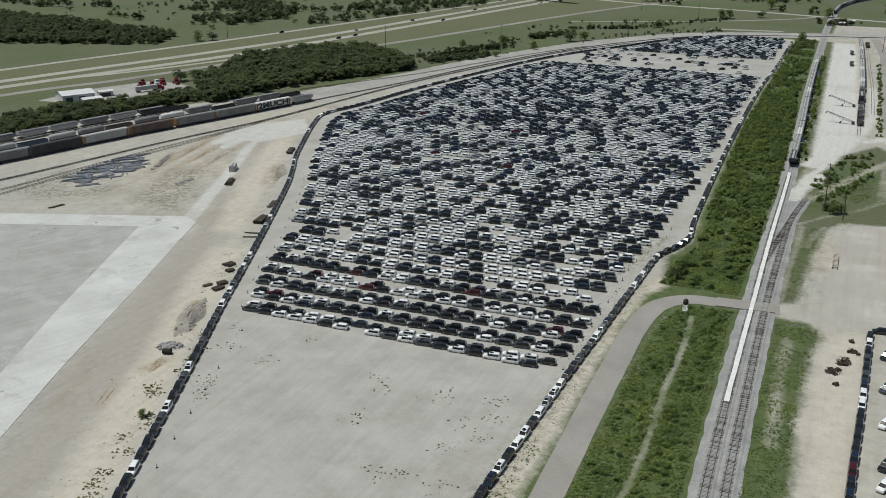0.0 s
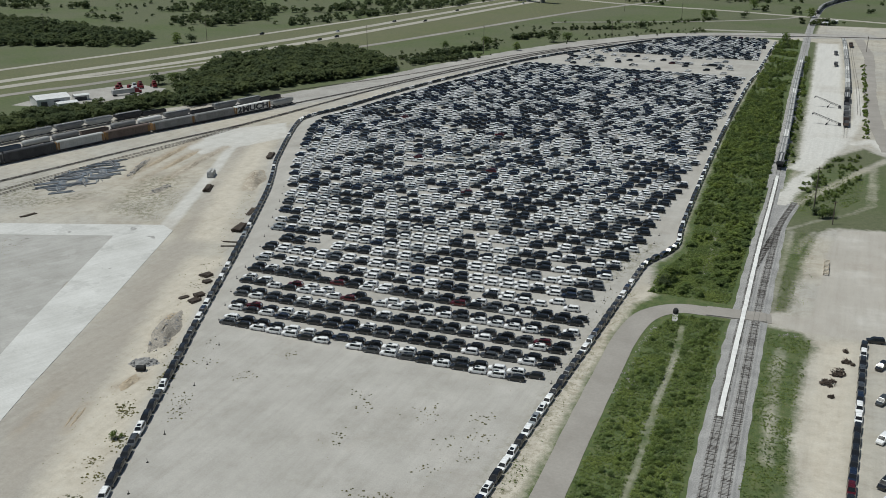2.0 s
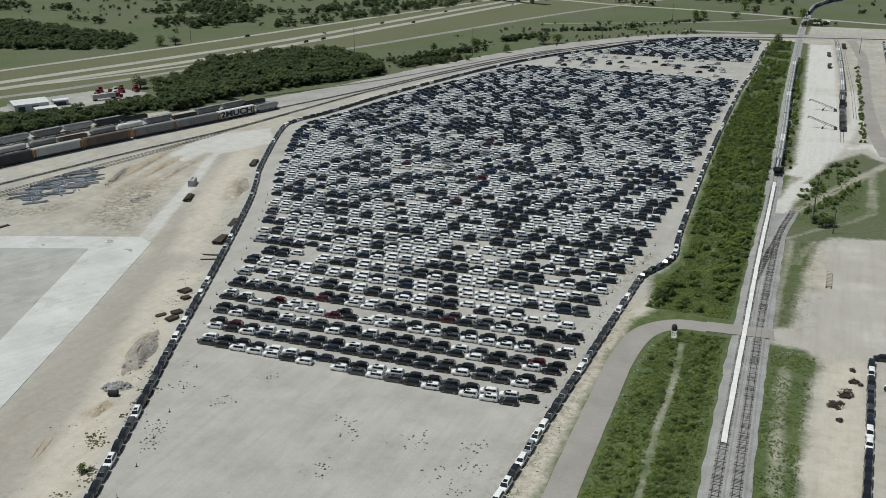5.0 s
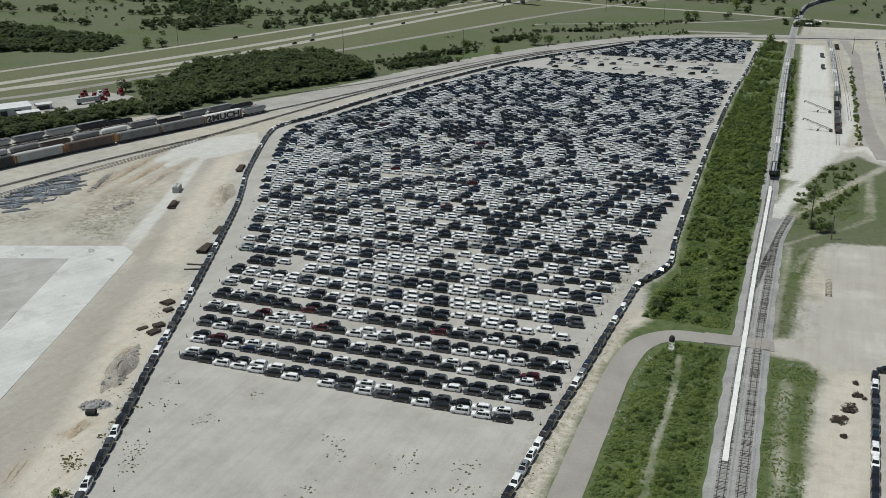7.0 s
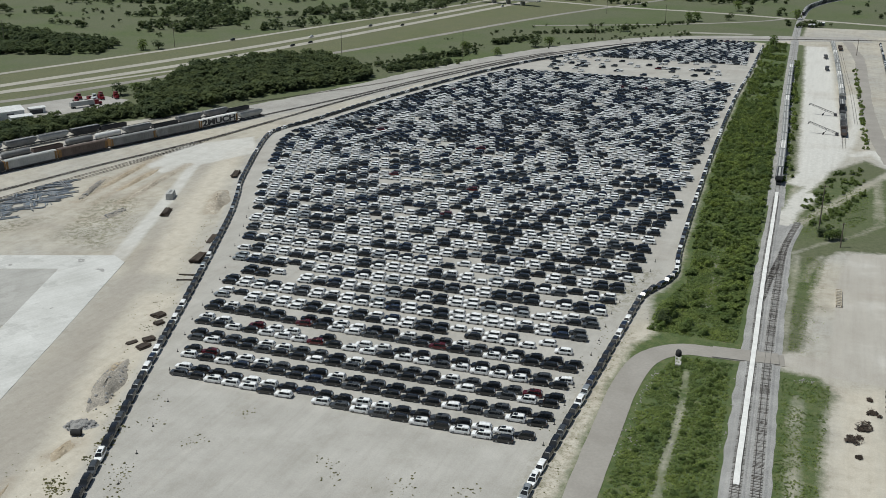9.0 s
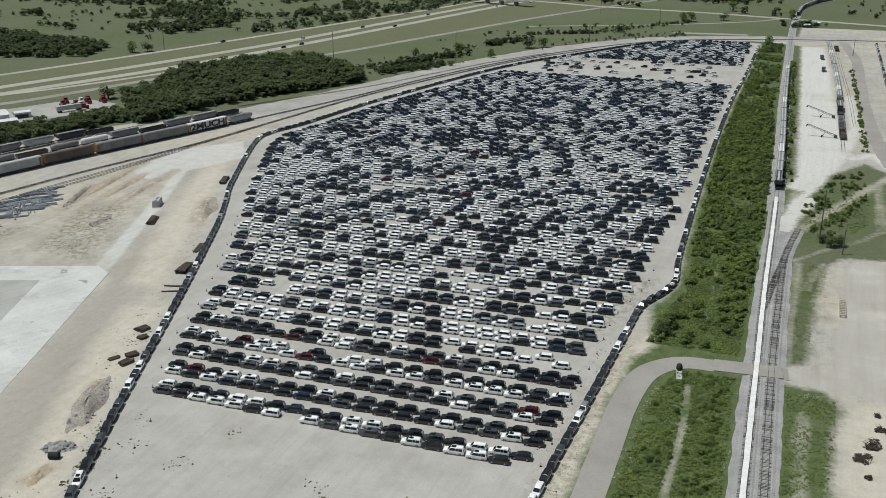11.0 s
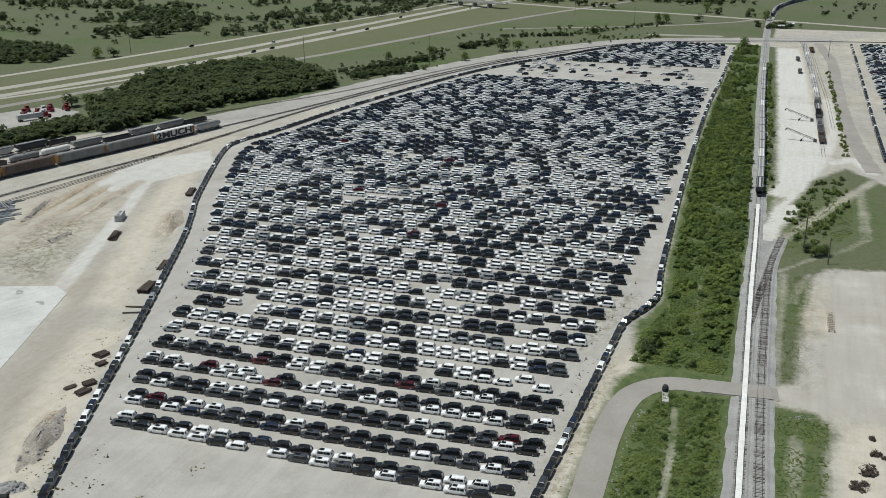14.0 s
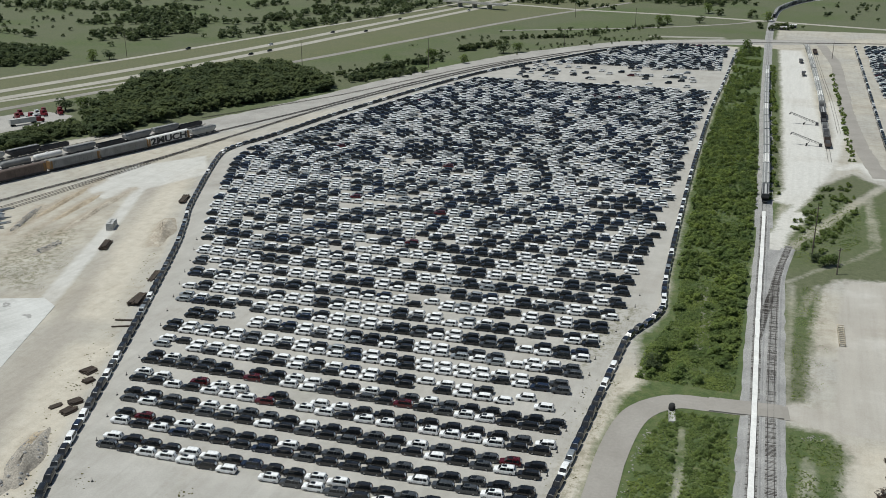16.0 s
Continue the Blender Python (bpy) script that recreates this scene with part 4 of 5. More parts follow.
def trucks_of(root, L):
    for s in (-1, 1):
        b = Geo()
        b.box(s * (L / 2 - 2.6) - 1.3, s * (L / 2 - 2.6) + 1.3, -1.0, 1.0, 0.75, 1.0)
        bogie = part("bogie", b, STEEL, root)
        for i in (-0.9, 0.9):
            for j in (-0.78, 0.78):
                w = Geo()
                w.tube((s * (L / 2 - 2.6) + i, j - 0.07, 0.88), (s * (L / 2 - 2.6) + i, j + 0.07, 0.88), 0.44, sides=10)
                part("wheel", w, STEEL, bogie)


def autorack(m, colour, end="orange", L=27.4, tag="", label=""):
    root = thing("autorack_wagon", label or f"long {colour} enclosed rail wagon on the yard track", "rail wagon", "wagons in the yard", at=m)
    g = Geo()
    g.box(-L / 2, L / 2, -1.45, 1.45, 1.0, 1.5)
    part("underframe", g, WAGON_PAINT["dark"], root)
    g = Geo()
    prof = [(-1.5, 1.5), (-1.5, 5.2), (-1.15, 5.65), (0, 5.8), (1.15, 5.65), (1.5, 5.2), (1.5, 1.5)]
    g.loft([[(x, y, z) for y, z in prof] for x in (-L / 2 + 0.35, L / 2 - 0.35)])
    part("body", g, WAGON_PAINT[colour], root)
    n = 12
    for i in range(n + 1):
        g = Geo()
        x = -L / 2 + 0.4 + i * (L - 0.8) / n
        for s in (-1, 1):
            g.box(x - 0.07, x + 0.07, s * 1.53 - 0.05, s * 1.53 + 0.05, 1.5, 5.2)
        part("rib", g, WAGON_PAINT[colour], root)
    for s in (-1, 1):
        g = Geo()
        g.box(min(s * (L / 2 - 1.6), s * L / 2), max(s * (L / 2 - 1.6), s * L / 2), -1.56, 1.56, 1.45, 5.15, 0, 0.02)
        part("end_door", g, WAGON_PAINT[end], root)
    trucks_of(root, L)
    return root


def hopper(m, colour, L=17.6, label=""):
    root = thing("hopper_wagon", label or f"{colour} covered hopper wagon in a train", "rail wagon", "wagons in trains", at=m)
    g = Geo()
    h = L / 2
    prof = [(-1.2, 1.6), (-1.6, 2.6), (-1.6, 4.1), (-1.15, 4.55), (1.15, 4.55), (1.6, 4.1), (1.6, 2.6), (1.2, 1.6)]
    rings = []
    for x, k in ((-h + 0.3, 2.6), (-h + 2.4, 0), (h - 2.4, 0), (h - 0.3, 2.6)):
        rings.append([(x, y, max(z, k + 0.5) if k else z) for y, z in prof])
    g.loft(rings)
    part("body", g, WAGON_PAINT[colour], root)
    g = Geo()
    g.box(-h, h, -1.1, 1.1, 1.05, 1.35)
    part("underframe", g, WAGON_PAINT["dark"], root)
    g = Geo()
    g.box(-h + 1.0, h - 1.0, -0.45, 0.45, 4.55, 4.72, 0, 0.05)
    part("hatch_cover", g, WAGON_PAINT["light" if colour != "light" else "grey"], root)
    for s in (-1, 1):
        g = Geo()
        g.box(-h + 0.5, h - 0.5, s * 1.25 - 0.2, s * 1.25 + 0.2, 4.6, 4.66)
        part("roof_walk", g, WAGON_PAINT["grey"], root)
    for i in (-1, 0, 1):
        g = Geo()
        g.box(i * 4.2 - 1.5, i * 4.2 + 1.5, -0.9, 0.9, 0.6, 1.62, 0, -0.15)
        part("discharge_chute", g, WAGON_PAINT[colour], root)
    trucks_of(root, L)
    return root


def tank(m, colour, L=16.5):
    root = thing("tank_wagon", f"{colour} cylindrical tank wagon on the yard track", "rail wagon", "wagons in the yard", at=m)
    g = Geo()
    rings = []
    for x, r in ((-L / 2 + 0.6, 0.5), (-L / 2 + 0.9, 1.2), (-L / 2 + 1.6, 1.5), (L / 2 - 1.6, 1.5), (L / 2 - 0.9, 1.2), (L / 2 - 0.6, 0.5)):
        rings.append([(x, r * math.cos(a * math.pi / 8), 2.75 + r * math.sin(a * math.pi / 8)) for a in range(16)])
    g.loft(rings)
    part("barrel", g, WAGON_PAINT[colour], root, smooth=True)
    g = Geo()
    g.tube((0, 0, 4.1), (0, 0, 4.6), 0.5, sides=10)
    part("dome", g, WAGON_PAINT[colour], root)
    g = Geo()
    g.box(-L / 2, L / 2, -0.8, 0.8, 1.0, 1.3)
    part("underframe", g, WAGON_PAINT["dark"], root)
    trucks_of(root, L)
    return root


def gondola(m, colour, L=16.0):
    root = thing("gondola_wagon", f"{colour} open-topped gondola wagon", "rail wagon", "wagons in trains", at=m)
    h = L / 2
    g = Geo()
    g.box(-h, h, -1.45, 1.45, 1.0, 1.3)
    part("floor", g, WAGON_PAINT["dark"], root)
    for s in (-1, 1):
        g = Geo()
        g.box(-h, h, s * 1.45 - 0.06, s * 1.45 + 0.06, 1.3, 2.9)
        for i in range(9):
            x = -h + 0.3 + i * (L - 0.6) / 8
            g.box(x - 0.08, x + 0.08, s * 1.55 - 0.07, s * 1.55 + 0.07, 1.2, 2.9)
        part("side_wall", g, WAGON_PAINT[colour], root)
        g = Geo()
        g.box(s * h - 0.06, s * h + 0.06, -1.4, 1.4, 1.3, 2.9)
        part("end_wall", g, WAGON_PAINT[colour], root)
    trucks_of(root, L)
    return root


def length_at(pts, y):
    xy, _ = curve_pts(pts, 1.0)
    return float(np.argmin(abs(xy[:, 1] - y)))


def couple(pts, y_near, cars, lift=0.0):
    """Sets wagons one behind the other along a line from a place on it; cars: (maker, length, arguments)."""
    s = length_at(pts, y_near)
    for make, L, args in cars:
        p, a = place(pts, s + L / 2)
        make(pose(p[0], p[1], lift, 0, 0, math.degrees(a)), *args)
        s += L + 0.9


# train on the main track: light hoppers
couple(TRACK_A, 478, [(hopper, 17.6, ("dark" if i == 0 else "white" if i % 7 == 3 else "light",)) for i in range(19)])
couple(TRACK_A, 1190, [(hopper, 17.6, (("dark", "grey", "light", "grey")[i % 4],)) for i in range(12)])
# front string of the yard, from its northern end southwards
back = [(x, y) for x, y in YARDS[0][::-1]]
seq = [(hopper, 17.6, ("light",)), (autorack, 27.4, ("white", "orange")), (autorack, 27.4, ("grey", "grey")), (autorack, 27.4, ("grey", "orange")), (autorack, 27.4, ("brown", "orange")), (autorack, 27.4, ("light", "orange")), (autorack, 27.4, ("dark", "dark")), (autorack, 27.4, ("grey", "dark")), (autorack, 27.4, ("brown", "dark"))]
couple(back, 515.5, seq)
# lettering on the white wagon
p, a = place(back, length_at(back, 515.5) + 17.6 + 0.9 + 13.7)
txt = bpy.data.curves.new("graffiti", "FONT")
txt.body, txt.size, txt.extrude, txt.align_x, txt.align_y, txt.offset = "2MUCH", 4.3, 0.01, "CENTER", "CENTER", 0.17
txt.materials.append(WAGON_PAINT["dark"])
t_ob = new("graffiti_lettering", txt)
side = Vector((math.sin(a + math.pi), -math.cos(a + math.pi), 0))
t_ob.matrix_world = Matrix.Translation(Vector((p[0], p[1], 3.3)) + side * 1.62) @ Matrix.Rotation(a + math.pi, 4, "Z") @ Matrix.Rotation(radians(90), 4, "X") @ Matrix.Diagonal((1.62, 1.08, 1, 1))
tagged(t_ob, "black painted letters 2MUCH on a white rail wagon", "graffiti")
two = YARDS[1][::-1]
couple(two, 529, [(gondola, 16, ("dark",)), (hopper, 17.6, ("grey",)), (hopper, 17.6, ("grey",)), (gondola, 16, ("dark",)), (hopper, 17.6, ("grey",)), (tank, 16.5, ("white",)), (tank, 16.5, ("grey",)), (gondola, 16, ("brown",)), (tank, 16.5, ("grey",)), (tank, 16.5, ("light",)), (gondola, 16, ("blue",)), (tank, 16.5, ("light",)), (hopper, 17.6, ("grey",))])
three = YARDS[2][::-1]
couple(three, 462, [(gondola, 16, ("dark",)), (hopper, 17.6, ("dark",)), (hopper, 17.6, ("light",)), (hopper, 17.6, ("grey",)), (hopper, 17.6, ("light",)), (hopper, 17.6, ("light",)), (hopper, 17.6, ("grey",)), (hopper, 17.6, ("light",))])
# string by the white loading ground
LOADING = [(-1.5, 560), (-2, 587), (-3.5, 660), (-5, 732), (-9, 850), (-14, 965), (-16, 990)]
track("loading_track", LOADING, bed=False, ties=False, label="track along the white loading ground")
couple(LOADING, 588, [((gondola, hopper)[i > 3 and i != 5], 17.6, (("brown", "grey", "light", "dark", "dark", "grey", "light", "white", "light", "light", "white", "light", "light", "grey", "light", "light", "white", "light", "grey", "light")[i],)) for i in range(20)])
couple(SPUR, 925, [(gondola, 16, ("brown",))])


# ---- yard things ----
def conveyor(m):
    root = thing("conveyor", "steel belt conveyor slanting up over white ground", "conveyor", "loading conveyors", at=m)
    g = Geo()
    for s in (-0.5, 0.5):
        g.tube((0, s, 0.9), (-14, s, 5.6), 0.06, sides=5)
        g.tube((0, s, 1.7), (-14, s, 6.3), 0.05, sides=5)
        for i in range(9):
            k = i / 8
            g.tube((-14 * k, s, 0.9 + 4.7 * k), (-14 * min(1, k + 0.06), s, 1.7 + 4.6 * min(1, k + 0.06)), 0.05, sides=4)
    part("truss", g, WAGON_PAINT["grey"], root)
    g = Geo()
    g.add([(0.4, -0.3, 1.8), (0.4, 0.3, 1.8), (-14.4, 0.3, 6.45), (-14.4, -0.3, 6.45), (0.4, -0.3, 1.7), (0.4, 0.3, 1.7), (-14.4, 0.3, 6.35), (-14.4, -0.3, 6.35)], [(0, 1, 2, 3), (7, 6, 5, 4), (0, 4, 5, 1), (1, 5, 6, 2), (2, 6, 7, 3), (3, 7, 4, 0)])
    part("belt", g, TYRE, root)
    for s in (-1, 1):
        g = Geo()
        g.tube((-6.5, s * 1.3, 0.1), (-5.0, s * 0.5, 2.7), 0.1, sides=5)
        part("leg", g, STEEL, root)
        g = Geo()
        g.tube((-6.5, s * 1.3 - 0.15, 0.45), (-6.5, s * 1.3 + 0.15, 0.45), 0.45, sides=10)
        part("wheel", g, TYRE, root)
    g = Geo()
    g.box(-0.4, 1.4, -0.7, 0.7, 0.0, 1.7, 0, 0.2)
    part("feed_box", g, STEEL, root)
    g = Geo()
    g.tube((-14.4, -0.5, 6.2), (-15.0, -0.4, 5.2), 0.4, 0.3, 6)
    part("chute", g, STEEL, root)


conveyor(pose(-6, 592, 0, 0, 0, -6))
conveyor(pose(-7.5, 645, 0, 0, 0, -6))


def pole(x, y, H, arm=2.4, lean=0.0):
    root = thing("utility_pole", "tall weathered wooden utility pole with a crossarm", "utility pole", "utility poles", at=pose(x, y, -0.2, 0, lean, random.uniform(0, 180)))
    g = Geo()
    g.tube((0, 0, 0), (0, 0, H), 0.26, 0.15, 8)
    part("shaft", g, WOODPOLE, root)
    g = Geo()
    g.box(-arm / 2, arm / 2, -0.08, 0.08, H - 0.9, H - 0.7)
    part("crossarm", g, WOODPOLE, root)
    for s in (-1, 0, 1):
        g = Geo()
        g.tube((s * arm * 0.45, 0, H - 0.72), (s * arm * 0.45, 0, H - 0.45), 0.07, 0.05, 6)
        part("insulator", g, WAGON_PAINT["light"], root)


for x, y, H in ((-548, 732, 21), (-384, 733, 22), (-289, 761, 23), (-10, 418, 19), (-2, 401, 10), (-700, 690, 21), (-180, 1075, 18), (-215, 905, 16), (-255, 1130, 17), (6, 905, 14)):
    pole(x, y, H)

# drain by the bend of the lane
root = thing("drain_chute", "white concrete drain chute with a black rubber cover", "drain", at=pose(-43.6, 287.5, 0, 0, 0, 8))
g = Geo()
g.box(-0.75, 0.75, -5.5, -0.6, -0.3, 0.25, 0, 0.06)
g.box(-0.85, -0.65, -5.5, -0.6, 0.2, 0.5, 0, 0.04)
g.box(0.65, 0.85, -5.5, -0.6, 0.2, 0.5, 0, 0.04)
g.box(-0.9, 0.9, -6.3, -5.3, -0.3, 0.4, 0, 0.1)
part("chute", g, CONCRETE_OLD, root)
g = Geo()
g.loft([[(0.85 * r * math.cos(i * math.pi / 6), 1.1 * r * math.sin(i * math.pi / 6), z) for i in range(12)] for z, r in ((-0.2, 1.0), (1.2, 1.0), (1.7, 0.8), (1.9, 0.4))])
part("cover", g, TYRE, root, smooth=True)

# grey block-shaped tank on the concrete strip
root = thing("storage_tank", "pale grey box-shaped storage tank on the concrete strip", "storage tank", at=pose(-271.5, 359.5, 0.05, 0, 0, 116))
g = Geo()
g.box(-3.6, 3.6, -1.5, 1.5, 0.0, 2.6, 0, 0.18)
part("shell", g, WAGON_PAINT["light"], root)
for i in (-2, 0, 2):
    g = Geo()
    g.tube((i, 0, 2.55), (i, 0, 2.75), 0.55, sides=12)
    part("hatch", g, WAGON_PAINT["grey"], root)
g = Geo()
g.box(-3.7, -3.55, -1.2, 1.2, 0.2, 2.2)
part("end_panel", g, WAGON_PAINT["light"], root)


def pile(x, y, w, d, turn, n, mats, name, label, each, H=1.3, lift=0.0):
    """A heap of long pieces laid side by side and crosswise."""
    root = thing(name, label, "pile", at=pose(x, y, lift, 0, 0, turn))
    r = random.Random(int(abs(x * 7 + y)))
    meshes = []
    for k in range(4):
        g = Geo()
        L = w * (0.85 + 0.1 * k)
        g.box(-L / 2, L / 2, -0.16 - 0.03 * k, 0.16 + 0.03 * k, 0, 0.30, 0, 0.03)
        meshes.append(g.mesh(each, mats[k % len(mats)]))
    layers = max(1, int(H / 0.32))
    per = max(1, n // layers)
    for q in range(layers):
        for i in range(per):
            yy = (-d / 2 + d * (i + 0.5) / per) * (1 - 0.12 * q)
            part(each, meshes[r.randrange(4)], None, root, at=pose(r.uniform(-0.3, 0.3), yy + r.uniform(-0.1, 0.1), q * 0.31, r.uniform(-3, 3), r.uniform(-1.5, 1.5), r.uniform(-6, 6)))


for x, y, w, d, turn, n, H in ((-266, 401, 10, 3.2, 114, 24, 1.2), (-259.6, 340.5, 8.0, 3.2, 112, 40, 1.3), (-224, 321.5, 9, 1.6, 110, 12, 0.6), (-215.5, 301, 7.5, 4.6, 105, 52, 1.3), (-207, 283, 7, 0.7, 20, 3, 0.35), (-209, 287, 7, 0.5, 18, 2, 0.35), (-197.4, 255.4, 3.4, 3.4, 75, 24, 0.9), (-193.7, 250.4, 2.6, 2.6, 70, 14, 0.7), (-189.2, 240, 3.0, 3.2, 60, 20, 0.9), (-187.6, 235.5, 3.6, 3.0, 75, 20, 0.8), (-192.5, 236.5, 3.0, 1.8, 60, 8, 0.4), (-304, 280.5, 6, 1.4, 75, 8, 0.5)):
    pile(x, y, w, d, turn, n, [RUST, OLDTIE], "tie_pile", "heap of dark brown old railway ties on pale soil", "tie", H)

# field of bluish steel sections west of the strip
BEAM = [grainy("galvanised_beam", (0.15, 0.18, 0.215), (0.29, 0.33, 0.37), 0.3, 3, 0.55, 0.3), grainy("weathered_beam", (0.16, 0.165, 0.17), (0.33, 0.33, 0.325), 0.3, 3, 0.6, 0.2)]
r = random.Random(3)
FIELD = [(-331, 316), (-338, 341), (-332, 365), (-324, 360), (-314, 340), (-311, 314), (-317, 306)]
laid = 0
while laid < 84:
    x, y = r.uniform(-342, -305), r.uniform(304, 363)
    if inside(FIELD, np.array([x]), np.array([y]))[0] < 1:
        continue
    laid += 1
    pile(x, y, r.uniform(6, 12), r.uniform(1.6, 3.0), r.choice((44, 50, 56, 138)) + r.uniform(-9, 9), r.randrange(3, 5), BEAM, "beam_stack", "stack of bluish grey steel sections on pale soil", "beam", r.choice((0.35, 0.35, 0.7)))


def mound(name, x, y, rx, ry, H, turn, material, label, seed, rocks=0):
    root = thing(name, label, "soil mound", at=pose(x, y, -0.1, 0, 0, turn))
    g = Geo()
    rings = []
    for k in range(9):
        f = k / 8
        ring_pts = []
        for i in range(28):
            a = 2 * math.pi * i / 28
            rr = (1 - f) * (1 + 0.35 * noise.noise((math.cos(a) * 1.5 + seed, math.sin(a) * 1.5, f * 2)))
            ring_pts.append((rx * rr * math.cos(a), ry * rr * math.sin(a), H * (math.sin(f * math.pi / 2) ** 1.2) * (1 + 0.4 * noise.noise((a * 2, f * 3, seed)))))
        rings.append(ring_pts)
    g.loft(rings, caps=False)
    part("soil", g, material, root, smooth=True)
    rr = random.Random(seed)
    if rocks:
        ms = []
        for k in range(4):
            g = Geo()
            s = 0.22 + 0.1 * k
            g.loft([[(s * q * math.cos(i * 1.047 + k), s * q * math.sin(i * 1.047 + k) * 0.8, z * s) for i in range(6)] for q, z in ((0.7, 0), (1, 0.5), (0.5, 1.0))])
            ms.append(g.mesh("rock", BALLAST))
        for _ in range(rocks):
            a, q = rr.uniform(0, 6.28), math.sqrt(rr.random())
            part("rock", ms[rr.randrange(4)], None, root, at=pose(rx * q * math.cos(a), ry * q * math.sin(a), H * (1 - q) * 0.9 + 0.05, 0, 0, rr.uniform(0, 360)))
    return root


for x, y, rx, ry, H, turn, m, label, seed, rocks in (
        (-173.6, 194, 4.0, 2.6, 1.5, 30, BALLAST, "grey rubble mound beside the gravel track", 2, 70), (-169.8, 183.6, 4.4, 2.0, 0.6, 100, OCHRE, "low orange-tan soil heap beside the gravel track", 5, 0),
        (-181.5, 213.5, 13.5, 3.6, 1.9, 114, RUBBLE, "long grey-brown soil bank beside the gravel track", 8, 60), (-185, 219, 8, 2.2, 1.2, 112, OCHRE, "long tan soil bank beside the gravel track", 9, 0), (-250, 363, 17, 4.6, 2.2, 116, DIRT, "pale soil bank next to the wall of cars", 11, 0),
        (-312, 357, 17, 1.6, 1.0, 112, RUBBLE, "narrow stony furrow bank in the western yard", 21, 50), (-314, 383, 24, 2.2, 0.8, 102, OCHRE, "narrow brown furrow bank in the western yard", 22, 0), (-292, 376, 26, 2.0, 0.7, 100, DIRT, "narrow pale furrow bank in the western yard", 23, 0),
        (-303, 378, 20, 2.4, 0.7, 101, OCHRE, "pale brown soil bank in the western yard", 14, 0), (-279, 332, 8, 2.4, 0.8, 95, RUBBLE, "weedy brown soil bank in the western yard", 15, 30), (-169.2, 164, 6.5, 0.45, 0.25, 110, OCHRE, "narrow tan soil ridge in the yard", 17, 0), (-170.4, 163, 6.0, 0.4, 0.22, 112, OCHRE, "narrow tan soil ridge in the yard", 18, 0)):
    mound("soil_mound", x, y, rx, ry, H, turn, m, label, seed, rocks)
root = thing("culvert_pipe", "short black culvert pipe lying by a rubble mound", "pipe", at=pose(-171.4, 190.2, 0.0, 0, 0, 20))
g = Geo()
g.tube((-1.2, 0, 0.75), (1.2, 0, 0.75), 0.8, sides=16, caps=False)
g.tube((1.2, 0, 0.75), (-1.2, 0, 0.75), 0.68, sides=16)
part("pipe", g, TYRE, root, smooth=False)

# timber rack and a brush heap on the eastern ground
root = thing("timber_rack", "long tan timber rack standing on a concrete pad", "timber rack", at=pose(-2.0, 348, -0.1, 0, 0, 91))
WOOD = grainy("raw_timber", (0.40, 0.34, 0.25), (0.55, 0.49, 0.39), 0.6, 5, 0.85)
for s in (-0.8, 0.8):
    g = Geo()
    g.box(-7, 7, s - 0.1, s + 0.1, 0, 0.9, 0, 0.02)
    part("rail", g, WOOD, root)
for i in range(11):
    g = Geo()
    g.box(-6.9 + i * 1.35, -6.4 + i * 1.35, -0.95, 0.95, 0.9, 1.05, 0, 0.02)
    part("slat", g, WOOD, root)
# posts at the ends of the car rows
def stake(x, y):
    root = thing("marker_post", "small dark marker post at a row end", "post", "row marker posts", at=pose(x, y, -0.05, 0, random.uniform(-4, 4), random.uniform(0, 90)))
    g = Geo()
    g.tube((0, 0, 0), (0, 0, 1.0), 0.07, 0.06, 6)
    part("shaft", g, STEEL, root)
    g = Geo()
    g.tube((0, 0, 0), (0, 0, 0.16), 0.32, 0.24, 8)
    part("base", g, TYRE, root)


for k in range(14):
    y = 226.5 + PITCH * k
    stake(float(np.interp(y, *zip(*ROW_W))) - 2.0, y)
    stake(float(np.interp(y, *zip(*ROW_E))) + 3.2, y + 1.5)
for k in range(9):
    y = 120 + 11.5 * k
    stake(at_y([(-123, 110), (-140, 155), (-165, 222)], y), y)

# ---- buildings and trucks by the highway ----
WALLM = grainy("white_sheet_metal", (0.58, 0.58, 0.56), (0.70, 0.70, 0.68), 0.2, 2, 0.6)
ROOFM = grainy("pale_roof_metal", (0.62, 0.62, 0.60), (0.76, 0.76, 0.75), 0.15, 1.5, 0.5)


def shed(x, y, turn, w, d, H, rise, label):
    root = thing("warehouse", label, "building", at=pose(x, y, 0, 0, 0, turn))
    prof = [(-d / 2, 0), (-d / 2, H), (0, H + rise), (d / 2, H), (d / 2, 0)]
    g = Geo()
    g.loft([[(k, a, b) for a, b in prof] for k in (-w / 2, w / 2)])
    part("wall", g, WALLM, root)
    for s in (-1, 1):
        g = Geo()
        e = 0.5
        g.add([(-w / 2 - e, 0, H + rise + 0.15), (w / 2 + e, 0, H + rise + 0.15), (w / 2 + e, s * (d / 2 + e), H - 0.05), (-w / 2 - e, s * (d / 2 + e), H - 0.05), (-w / 2 - e, 0, H + rise + 0.05), (w / 2 + e, 0, H + rise + 0.05), (w / 2 + e, s * (d / 2 + e), H - 0.15), (-w / 2 - e, s * (d / 2 + e), H - 0.15)],
              [(0, 1, 2, 3), (7, 6, 5, 4), (0, 4, 5, 1), (1, 5, 6, 2), (2, 6, 7, 3), (3, 7, 4, 0)])
        part("roof", g, ROOFM, root)
    for i in (-0.3, 0.1):
        g = Geo()
        g.box(w * i - 2, w * i + 2, -d / 2 - 0.06, -d / 2, 0, H * 0.7)
        part("door", g, STEEL, root)
    g = Geo()
    g.box(w / 2, w / 2 + 0.06, -1.8, 1.8, 0, H * 0.7)
    part("door", g, STEEL, root)


